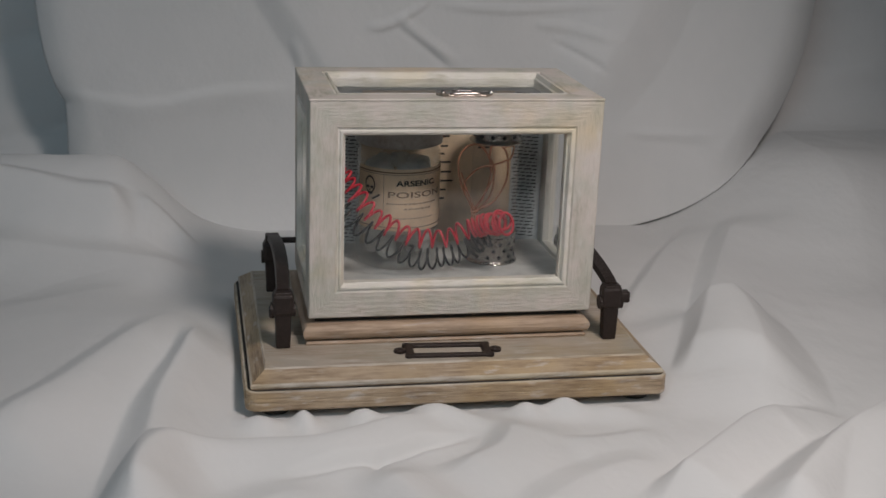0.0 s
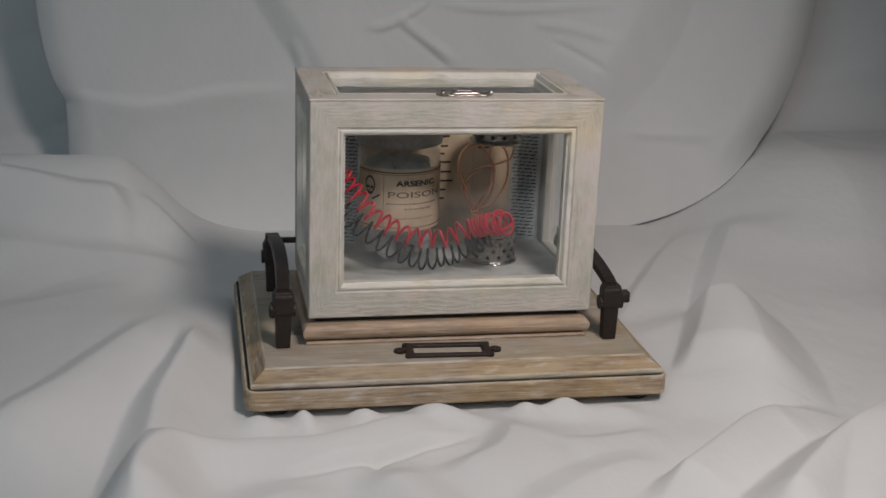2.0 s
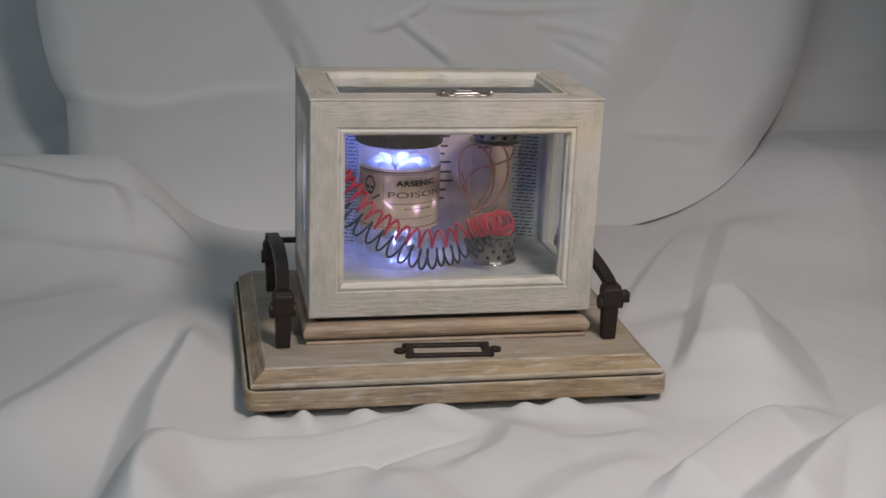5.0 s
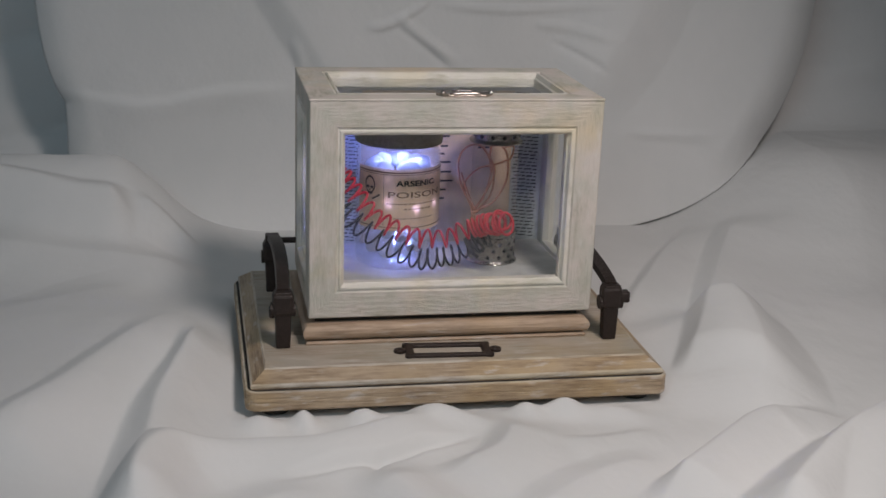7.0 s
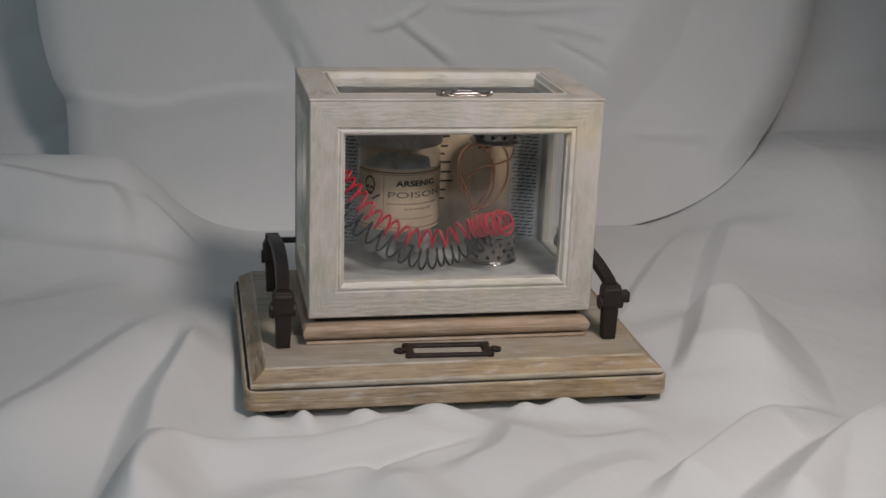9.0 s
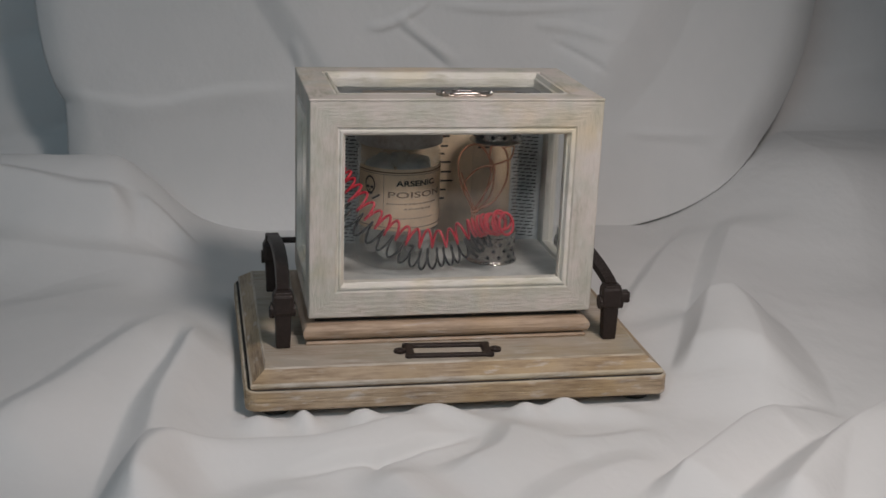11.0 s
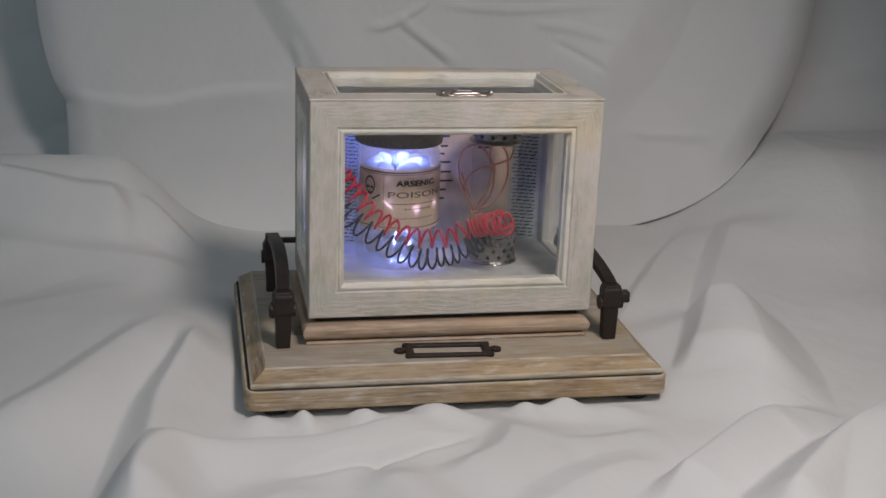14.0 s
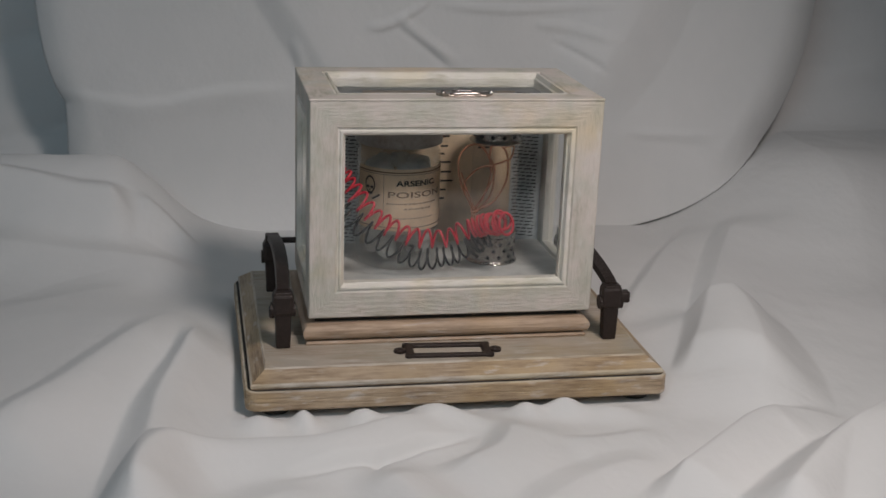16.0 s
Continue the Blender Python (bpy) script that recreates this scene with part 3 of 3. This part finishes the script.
def label_holder():
    t = thing("label_holder", "dark bronze label holder lying on the plinth, with no card", "label holder")
    hw, hh, ow, oh, z0, z1 = 0.0325, 0.0128, 0.0262, 0.0072, 0.0355, 0.0378
    n = 40

    def ring(w, h, r, z):
        out = []
        for i in range(n):
            a = 2 * math.pi * (i + 0.5) / n
            cx, cy = math.copysign(w - r, math.cos(a)), math.copysign(h - r, math.sin(a))
            out.append((cx + r * math.cos(a), cy + r * math.sin(a), z))
        return out

    loops = [ring(hw, hh, 0.003, z0), ring(hw, hh, 0.003, z1 - 0.0006), ring(hw - 0.0008, hh - 0.0008, 0.003, z1), ring(ow + 0.001, oh + 0.001, 0.003, z1), ring(ow, oh, 0.0025, z1 - 0.0008), ring(ow, oh, 0.0025, z0)]
    verts = [v for l in loops for v in l]
    faces = [(a * n + i, a * n + (i + 1) % n, ((a + 1) % 6) * n + (i + 1) % n, ((a + 1) % 6) * n + i) for a in range(6) for i in range(n)]
    part("frame_plate", (verts, faces), BRONZE, t)
    for s in (-1, 1):
        bm = disc_ring(bmesh.new(), (s * 0.0365, 0, z0), (0, 0, 1), 0.0012, 0.0045, 0.0020, 20)
        part("ear", bm, BRONZE, t)
        part("screw", lathe([(0.0001, z0 + 0.0032), (0.0014, z0 + 0.0029), (0.0022, z0 + 0.0020), (0.0022, z0)], (s * 0.0362, 0), 16), BRONZE, t, "", True)
        for q in (-1, 1):
            bm = disc_ring(bmesh.new(), (s * 0.0306, q * 0.0104, z0), (0, 0, 1), 0.0, 0.0032, 0.0019, 16)
            part("corner_lobe", bm, BRONZE, t)
    t.matrix_basis = pose(-0.0070, -0.0232, 0, 0, 0, -2.2)
    return t


def bail(name_x, y_front, y_back, inward):
    t = thing("bail_handle", "dark bronze bail handle on two posts standing on the plinth", "handle", "handles beside the case")
    x, z0 = name_x, 0.0354
    for y in (y_front, y_back):
        bm = box(x - 0.0058, x + 0.0058, y - 0.005, y + 0.005, z0, 0.0800, 0.0012)
        for v in bm.verts:
            v.co.x = x + (v.co.x - x) * (0.92 + 0.25 * max(0.0, (v.co.z - 0.05) / 0.03))
        part("post", bm, BRONZE, t)
        part("knuckle", box(x - 0.0080, x + 0.0080, y - 0.0066, y + 0.0066, 0.0610, 0.0790, 0.0030), BRONZE, t)
        part("boss", disc_ring(bmesh.new(), (x - 0.0092, y, 0.0655), (1, 0, 0), 0.0, 0.0056, 0.0184, 18), BRONZE, t)
        if y == y_back:
            part("finial", box(x - 0.0058, x + 0.0058, y - 0.005, y + 0.005, 0.0775, 0.0850, 0.0010), BRONZE, t)
    # bowed strap
    n = 22
    verts, faces = [], []
    for i in range(n + 1):
        k = i / n
        y = y_front + (y_back - y_front) * k
        z = 0.0765 + 0.0085 * (1 - (2 * k - 1) ** 2) ** 0.8 + 0.003 * k
        half = 0.0050 + 0.0006 * math.sin(math.pi * k)
        shift = inward * 0.002 * math.sin(math.pi * k)
        verts += [(x + shift - half, y, z), (x + shift + half, y, z), (x + shift + half * 0.85, y, z + 0.0048), (x + shift - half * 0.85, y, z + 0.0048)]
    for i in range(n):
        faces += [(4 * i + a, 4 * i + (a + 1) % 4, 4 * i + 4 + (a + 1) % 4, 4 * i + 4 + a) for a in range(4)]
    faces += [(0, 1, 2, 3), (4 * n, 4 * n + 1, 4 * n + 2, 4 * n + 3)]
    part("strap", (verts, faces), BRONZE, t)
    if inward > 0:
        part("cross_pin", sweep([Vector((x - 0.004 + 0.0235 * i / 4, y_back, 0.0795)) for i in range(5)], 0.0026, 12), BRONZE, t)
        part("pin_head", box(x - 0.0105, x - 0.0060, y_front - 0.004, y_front + 0.004, 0.0590, 0.0680, 0.0018), BRONZE, t)
    else:
        part("pin_head", box(x + 0.0060, x + 0.0145, y_front - 0.0055, y_front + 0.0035, 0.0655, 0.0745, 0.0016), BRONZE, t)
    return t


# ---- inside the case ----
JX, JY, JR, JZ0, JZ1 = -0.0316, 0.0830, 0.0335, 0.0750, 0.1775


def on_jar(u, z, r):
    a = u / JR
    return (JX + r * math.sin(a), JY - r * math.cos(a), z)


def bent_patch(u0, u1, z0, z1, r, thick, steps=32):
    verts, faces = [], []
    for i in range(steps + 1):
        u = u0 + (u1 - u0) * i / steps
        verts += [on_jar(u, z0, r), on_jar(u, z1, r), on_jar(u, z1, r + thick), on_jar(u, z0, r + thick)]
    for i in range(steps):
        faces += [(4 * i + a, 4 * i + (a + 1) % 4, 4 * i + 4 + (a + 1) % 4, 4 * i + 4 + a) for a in range(4)]
    faces += [(0, 1, 2, 3), tuple(4 * steps + a for a in range(4))]
    return verts, faces


def bent_word(text, u0, u1, z0, height, r, mat, parent, heavy):
    """A printed word bent round the jar between two arc places."""
    cu = bpy.data.curves.new("word", "FONT")
    cu.body, cu.size, cu.resolution_u, cu.offset = text, 1.0, 3, heavy
    tmp = new("word", cu)
    bpy.context.view_layer.update()
    me = bpy.data.meshes.new_from_object(tmp.evaluated_get(bpy.context.evaluated_depsgraph_get()))
    bpy.data.objects.remove(tmp)
    co = np.array([v.co for v in me.vertices])
    lo, hi = co.min(0), co.max(0)
    for v in me.vertices:
        u = u0 + (u1 - u0) * (v.co.x - lo[0]) / (hi[0] - lo[0])
        z = z0 + height * (v.co.y - lo[1]) / (hi[1] - lo[1])
        v.co = on_jar(u, z, r)
    me.materials.clear()
    me.materials.append(mat)
    ob = new("lettering", me)
    ob.parent = parent
    return ob


def jar():
    t = thing("poison_jar", "clear glass jar with aged poison label and dull metal lid", "jar")
    c = (JX, JY)
    r = JR
    wall = [(0.0001, JZ0), (r - 0.004, JZ0), (r - 0.001, JZ0 + 0.0012), (r, JZ0 + 0.0045), (r, JZ1 - 0.0125), (r - 0.0005, JZ1 - 0.0100), (r - 0.0016, JZ1 - 0.0078), (r - 0.0032, JZ1 - 0.0062), (r - 0.0050, JZ1 - 0.0054), (r - 0.0062, JZ1 - 0.0040), (r - 0.0062, JZ1)]
    part("glass_body", lathe(wall, c, 64), JAR, t, "clear glass body", True)
    lid = part("lid", lathe([(0.0001, JZ1 + 0.0005), (r - 0.0010, JZ1 + 0.0005), (r + 0.0006, JZ1 - 0.0030), (r + 0.0014, JZ1 - 0.0026), (r + 0.0014, JZ1 + 0.016), (r, JZ1 + 0.0185), (0.0001, JZ1 + 0.0185)], c, 64), LIDMETAL, t, "dull metal lid")
    label = part("label", bent_patch(-0.0420, 0.0440, 0.1085, 0.1585, r + 0.0001, 0.0003), PAPER, t, "aged tan paper label with a rule at its top and foot")
    rp = r + 0.0006
    for z, h in ((0.1552, 0.0010), (0.1538, 0.0004), (0.1110, 0.0006)):
        part("rule", bent_patch(-0.0415, 0.0435, z, z + h, rp - 0.0002, 0.0002), BROWN_INK, label)
    part("divider", bent_patch(-0.0164, -0.0161, 0.1120, 0.1535, rp - 0.0002, 0.0002, 2), BROWN_INK, label)
    bent_word("ARSENIC.", -0.0068, 0.0286, 0.1449, 0.0047, rp, INK, label, 0.030)
    bent_word("POISON", -0.0128, 0.0345, 0.1356, 0.0049, rp, BROWN_INK, label, 0.012)
    rng = random.Random(4)
    for z, a, b, h in ((0.1300, -0.0138, 0.0300, 0.0013), (0.1258, 0.0000, 0.0238, 0.0013), (0.1184, -0.0135, 0.0272, 0.0008)):
        u = a
        while u < b:
            w = rng.uniform(0.001, 0.003)
            part("print_bar", bent_patch(u, min(u + w, b), z, z + h, rp - 0.0002, 0.0002, 4), FAINT_INK, label)
            u += w + 0.0008
    # plain skull-shaped emblem: a hollow oval, two dark eyes, a jaw, and crossed bars under it
    ec, ez, n = -0.0285, 0.1442, 28

    def oval(name, u, z, ru, rz, hollow):
        verts = []
        for k in range(n):
            a = 2 * math.pi * k / n
            for q in (1.0, hollow):
                verts.append(on_jar(u + ru * q * math.cos(a) * (1 - 0.18 * max(0.0, -math.sin(a))), z + rz * q * math.sin(a), rp))
        part(name, (verts, [(2 * k, 2 * k + 1, (2 * k + 3) % (2 * n), (2 * k + 2) % (2 * n)) for k in range(n)]), INK, label)

    oval("emblem", ec, ez, 0.0050, 0.0074, 0.80)
    for side in (-1, 1):
        oval("emblem_eye", ec + side * 0.0018, ez - 0.0016, 0.0014, 0.0012, 0.05)
    oval("emblem_nose", ec, ez - 0.0040, 0.0006, 0.0008, 0.05)
    part("emblem_jaw", bent_patch(ec - 0.0020, ec + 0.0020, ez - 0.0074, ez - 0.0056, rp - 0.0002, 0.0002, 4), INK, label)
    for side in (-1, 1):
        for k in range(4):
            u = ec + side * (0.0030 + 0.0017 * k)
            part("emblem_bone", bent_patch(u - 0.0010, u + 0.0010, ez - 0.0112 + 0.0011 * k, ez - 0.0100 + 0.0011 * k, rp - 0.0002, 0.0002, 2), INK, label)
    # cloudy glass lumps on the jar's floor
    rng = random.Random(11)
    for k in range(46):
        a, q, lay = rng.uniform(0, 6.283), math.sqrt(rng.random()) * 0.0225, k // 12
        if k > 33:
            a, q, lay = k * 0.524 + rng.uniform(-0.2, 0.2), 0.0205, 5.5
        bm = bmesh.new()
        bmesh.ops.create_icosphere(bm, subdivisions=2, radius=rng.uniform(0.0060, 0.0082))
        for v in bm.verts:
            v.co *= rng.uniform(0.90, 1.08)
        bmesh.ops.transform(bm, matrix=pose(JX + q * math.cos(a), JY + q * math.sin(a), JZ0 + 0.0125 + lay * 0.0118 + rng.uniform(0, 0.002), rng.uniform(0, 90), rng.uniform(0, 90)), verts=bm.verts)
        part("glass_lump", bm, BEAD, t, "", True)
    bars = [lamp_unit(t, pose(JX, JY - 0.006, JZ1 - 0.0016), 0.0045, 0.0056)]
    # the last three, hooded from view and facing back, are added to brighten the jar's foot
    for u, z, deep, rb, turned in ((-0.0128, 0.1305, 0.0020, 0.0015, -90), (0.0100, 0.1262, 0.0018, 0.0012, -90), (0.0290, 0.1290, 0.0019, 0.0014, -90), (-0.0330, 0.0860, 0.0200, 0.0020, 90), (0.0060, 0.0960, 0.0210, 0.0020, 90), (0.0300, 0.0870, 0.0200, 0.0020, 90)):
        a = u / JR
        bars.append(lamp_unit(t, pose(JX + (r - deep) * math.sin(a), JY - (r - deep) * math.cos(a), z, turned, 0, math.degrees(a)), rb, 1.5 * rb))
    return t, bars


def lamp_unit(t, at, rb, half):
    """A little lamp of the string in the jar, switched by added parts: a hood with one open side, and a round bar, lit
    along one half, that turns in it.
    """
    verts, faces = [], []
    n = 24
    for k in range(n + 1):
        a = math.radians(-15 + 210 * k / n)
        for rr in (rb * 1.09, rb * 1.35):
            for x in (-half * 1.14, half * 1.14):
                verts.append(at @ Vector((x, rr * math.cos(a), rr * math.sin(a))))
    for k in range(n):
        b = 4 * k
        faces += [(b, b + 1, b + 5, b + 4), (b + 2, b + 3, b + 7, b + 6), (b, b + 2, b + 6, b + 4), (b + 1, b + 3, b + 7, b + 5)]
    faces += [(0, 1, 3, 2), (4 * n, 4 * n + 1, 4 * n + 3, 4 * n + 2)]
    hood = part("added_hood", (verts, faces), LIDMETAL, t, "added half-round metal hood that hides the lit half when off")
    for side in (-1, 1):
        out = at.to_3x3() @ Vector((side, 0, 0))
        part("added_hood_end", disc_ring(bmesh.new(), at @ Vector((side * half * 1.17, 0, 0)), out, 0.0, rb * 1.35, 0.0006, 24), LIDMETAL, hood)
    bar = new("added_bar")
    bar.parent = t
    n = 26
    for name, lo, hi, mat, wide, rad in (("dark_half", -4, 184, HOLE, half * 1.13, rb * 1.04), ("lit_half", 186, 354, GLOW, half, rb)):
        v2, f2 = [], []
        for k in range(n + 1):
            a = math.radians(lo + (hi - lo) * k / n)
            for x in (-wide, wide):
                v2.append((x, rad * math.cos(a), rad * math.sin(a)))
        m = len(v2)
        v2 += [(-wide, 0, 0.0001 if lo < 90 else -0.0001), (wide, 0, 0.0001 if lo < 90 else -0.0001)]
        f2 = [(2 * k, 2 * k + 1, 2 * k + 3, 2 * k + 2) for k in range(n)]
        f2 += [(0, 1, m + 1, m), (m - 2, m - 1, m + 1, m)]
        f2 += [(2 * k, 2 * k + 2, m) for k in range(n)] + [(2 * k + 1, 2 * k + 3, m + 1) for k in range(n)]
        part(name, (v2, f2), mat, bar, "cold white lit side of the added turning bar" if mat is GLOW else "dark side of the added turning bar")
    return bar, at


def tube_lamp():
    t = thing("glass_tube", "clear glass tube with copper wire loops and perforated silver caps", "glass tube")
    c = (0.0470, 0.0790)
    part("tube_glass", lathe([(0.0185, 0.0985), (0.0185, 0.178)], c, 48), TUBE, t, "clear glass cylinder", True)
    for z0, z1 in ((0.0750, 0.1000), (0.1745, 0.1950)):
        cap = part("cap", lathe([(0.0001, z0), (0.0212, z0), (0.0216, z0 + 0.0008), (0.0205, z0 + 0.002), (0.0196, z0 + 0.0030), (0.0196, z1 - 0.003), (0.0204, z1 - 0.002), (0.0204, z1), (0.0001, z1)], c, 48), SILVER, t, "perforated silver cap", False)
        for row, zz in enumerate((z0 + 0.0062, z0 + 0.0118, z0 + 0.0172)):
            if zz > z1 - 0.003:
                continue
            for k in range(13):
                a = 2 * math.pi * (k + 0.5 * (row % 2)) / 13
                d = (math.cos(a), math.sin(a), 0)
                bm = disc_ring(bmesh.new(), (c[0] + 0.0194 * d[0], c[1] + 0.0194 * d[1], zz), d, 0.0, 0.0017, 0.0004, 10)
                part("hole", bm, HOLE, cap)
        a = -1.45
        d = (math.cos(a), math.sin(a), 0)
        part("eyelet", disc_ring(bmesh.new(), (c[0] + 0.0194 * d[0], c[1] + 0.0194 * d[1], z0 + 0.0175), d, 0.0017, 0.0042, 0.0016, 20), SILVER, cap, "bright silver eyelet")
    y = 0.079
    wires = (
        [(0.0307, y - 0.004, 0.1165), (0.0205, y - 0.002, 0.136), (0.0170, y, 0.1512), (0.0186, y + 0.002, 0.1628), (0.0255, y + 0.003, 0.1696), (0.0345, y + 0.002, 0.1700), (0.0420, y - 0.002, 0.160), (0.0452, y - 0.006, 0.145), (0.0420, y - 0.008, 0.130), (0.0330, y - 0.006, 0.118)],
        [(0.0300, y + 0.004, 0.1170), (0.0230, y + 0.004, 0.137), (0.0324, y - 0.004, 0.1524), (0.0420, y - 0.009, 0.1560), (0.0520, y - 0.008, 0.1590), (0.0600, y, 0.1600), (0.0629, y + 0.004, 0.1685), (0.0560, y + 0.006, 0.1678)],
        [(0.0447, y + 0.004, 0.1725), (0.0440, y + 0.006, 0.160), (0.0452, y + 0.006, 0.146), (0.0400, y + 0.003, 0.128), (0.0315, y, 0.1170)],
        [(0.0500, y - 0.004, 0.1720), (0.0545, y - 0.008, 0.1655), (0.0556, y - 0.010, 0.1520), (0.0530, y - 0.010, 0.1390), (0.0450, y - 0.007, 0.1250), (0.0330, y - 0.003, 0.1172)],
        [(0.0340, y - 0.008, 0.1720), (0.0400, y - 0.010, 0.163), (0.0448, y - 0.010, 0.1520), (0.0400, y - 0.006, 0.135), (0.0320, y - 0.002, 0.1175), (0.0340, y, 0.1050), (0.0380, y, 0.1000)],
        [(0.0180, y - 0.006, 0.1500), (0.0220, y - 0.008, 0.1380), (0.0290, y - 0.006, 0.1220), (0.0310, y - 0.003, 0.1168), (0.0290, y, 0.1080), (0.0330, y + 0.003, 0.1000)],
    )
    for w in wires:
        part("copper_wire", sweep(smooth_path(w, 60), 0.00078, 8), COPPER, t, "", True)
    part("wire_knot", sweep(smooth_path([(0.0285, y - 0.005, 0.1160), (0.0310, y - 0.008, 0.1175), (0.0335, y - 0.004, 0.1168), (0.0310, y + 0.001, 0.1160), (0.0287, y - 0.003, 0.1178)], 40), 0.0013, 8), COPPER, t, "", True)
    return t


def coil(mat, label, path, loose, tight, split, r0, r1, gauge, phase, hand):
    """A springy coiled wire along a sagging path: loose turns up to the share split, tight ones after it."""
    total = 1100
    line = smooth_path(path, total)
    pts = []
    for i, p in enumerate(line):
        k = i / (total - 1)
        turn = loose * k / split if k < split else loose + tight * (k - split) / (1 - split)
        d = (line[min(i + 1, total - 1)] - line[max(i - 1, 0)]).normalized()
        up = Vector((0, 0, 1))
        up = (up - d * up.dot(d)).normalized()
        side = hand * up.cross(d)
        r = r0 + (r1 - r0) * min(1.0, max(0.0, (k - split * 0.8) / 0.2))
        a = 2 * math.pi * turn + phase
        loose_end = max(0.0, (k - split) / (1 - split))
        r *= 1 + 0.05 * math.sin(1.9 * turn + phase) + 0.10 * loose_end * math.sin(2.7 * turn)
        p = p + Vector((0.0012 * math.sin(3.1 * turn), 0.0010 * math.sin(2.3 * turn + 1), 0.0012 * math.sin(1.7 * turn + 2))) * (0.4 + loose_end)
        pts.append(p + r * (math.cos(a) * up + (0.45 + 0.55 * min(1.0, 3 * loose_end)) * math.sin(a) * side))
    me = mesh_of("coiled_wire", *sweep(pts, gauge, 7), mat, True)
    return tagged(new("coiled_wire", me), label, "wire", "coiled wires in the case")


def lining():
    t = thing("printed_lining", "grey paper lining with dense print on the case back", "paper")
    y = CY1 - 0.0064
    part("sheet", box(-0.0996, 0.0996, y - 0.0005, y, 0.0752, 0.2105), LINING, t)
    rng = random.Random(5)
    bm = bmesh.new()
    for z in np.arange(0.080, 0.207, 0.0031):
        for a, b in ((0.0735, 0.0955), (-0.096, -0.058)):
            x = a + rng.uniform(0, 0.003)
            while x < b:
                w = rng.uniform(0.002, 0.007)
                box(x, min(x + w, b), y - 0.0008, y - 0.0005, z - 0.10 * (x - a), z - 0.10 * (x - a) + 0.0010 + rng.uniform(-0.0002, 0.0002), bm=bm)
                x += w + 0.0012
    tagged(part("printed_lines", bm, GREY_INK, t, "dense dark printed lines"), kind="stuff")
    return t


def card():
    t = thing("list_card", "beige card printed with short black bars behind the jar", "card")
    y = CY1 - 0.0076
    part("sheet", box(-0.0560, 0.0722, y - 0.0008, y, 0.0752, 0.2060), CARD, t)
    for z, a, w in ((0.1668, 0.0085, 0.010), (0.1584, 0.0108, 0.0065), (0.1518, 0.0110, 0.0035), (0.1446, 0.0095, 0.0105), (0.1362, 0.0090, 0.0115), (0.1284, 0.0088, 0.0135), (0.1206, 0.0092, 0.0075), (0.1131, 0.0095, 0.0060)):
        part("printed_bar", box(a, a + w, y - 0.0011, y - 0.0008, z, z + 0.0016), INK, t)
    for z, a, w in ((0.1570, 0.0430, 0.010), (0.1660, 0.0440, 0.006)):
        part("printed_bar", box(a, a + w, y - 0.0011, y - 0.0008, z, z + 0.0014), INK, t)
    return t


plinth()
moulding()
case()
clasp()
label_holder()
bail(-0.1295, -0.0018, 0.1262, 1)
bail(0.1238, -0.0070, 0.1262, -1)
lining()
card()
_, LAMPS = jar()
tube_lamp()
coil(RED, "springy coiled red plastic wire sagging across the case",
     [(-0.0863, 0.0200, 0.1640), (-0.0785, 0.0210, 0.1545), (-0.0685, 0.0240, 0.1402), (-0.0547, 0.0280, 0.1246), (-0.0384, 0.0320, 0.1140), (-0.0197, 0.0360, 0.1062), (0.0013, 0.0400, 0.1056), (0.0185, 0.0430, 0.1108), (0.0305, 0.0370, 0.1165), (0.0385, 0.0270, 0.1208), (0.0448, 0.0180, 0.1242)],
     15.0, 9.0, 0.72, 0.0070, 0.0078, 0.00108, 0.6, -1)
coil(BLACK, "springy coiled black plastic wire sagging across the case",
     [(-0.0853, 0.0260, 0.1367), (-0.0787, 0.0270, 0.1285), (-0.0630, 0.0290, 0.1155), (-0.0472, 0.0310, 0.1045), (-0.0309, 0.0340, 0.0938), (-0.0168, 0.0370, 0.0895), (-0.0027, 0.0400, 0.0892), (0.0091, 0.0430, 0.0915), (0.0211, 0.0460, 0.0955), (0.0310, 0.0460, 0.1026), (0.0386, 0.0440, 0.1068)],
     14.5, 6.5, 0.78, 0.0080, 0.0080, 0.00092, 2.0, 1)


# ---- what moves: to blink, the added lamp bar turns its lit half down and up again ----
def motions():
    changes = ((0.1, 0), (0.4, 180), (0.5, 0), (0.8, 180), (0.9, 0), (1.2, 180), (1.7, 0), (2.0, 180), (2.5, 0), (2.8, 180), (2.9, 0), (3.6, 180), (3.7, 0), (4.0, 180), (4.1, 0),
               (4.4, 180), (4.5, 0), (4.8, 180), (4.9, 0), (5.2, 180), (5.6, 0), (5.9, 180), (6.0, 0), (6.4, 180), (6.5, 130), (6.6, 0), (7.2, 180), (7.7, 135), (7.8, 0), (8.4, 180), (8.5, 150), (8.6, 0), (8.8, 180),
               (12.6, 0), (13.2, 180), (13.8, 0), (14.4, 180), (14.6, 0), (15.2, 180), (15.4, 0), (16.0, 180))
    rows, angle = [(0.0, 180)], 180
    for t, goal in changes:
        rows += [(t - 0.1 + k / 30, angle + (goal - angle) * k / 3) for k in range(4)]
        angle = goal
    rows = sorted(dict((round(t, 3), a) for t, a in rows).items())
    for bar, at in LAMPS:
        walk(bar, [(t, at @ pose(0, 0, 0, a)) for t, a in rows])


motions()
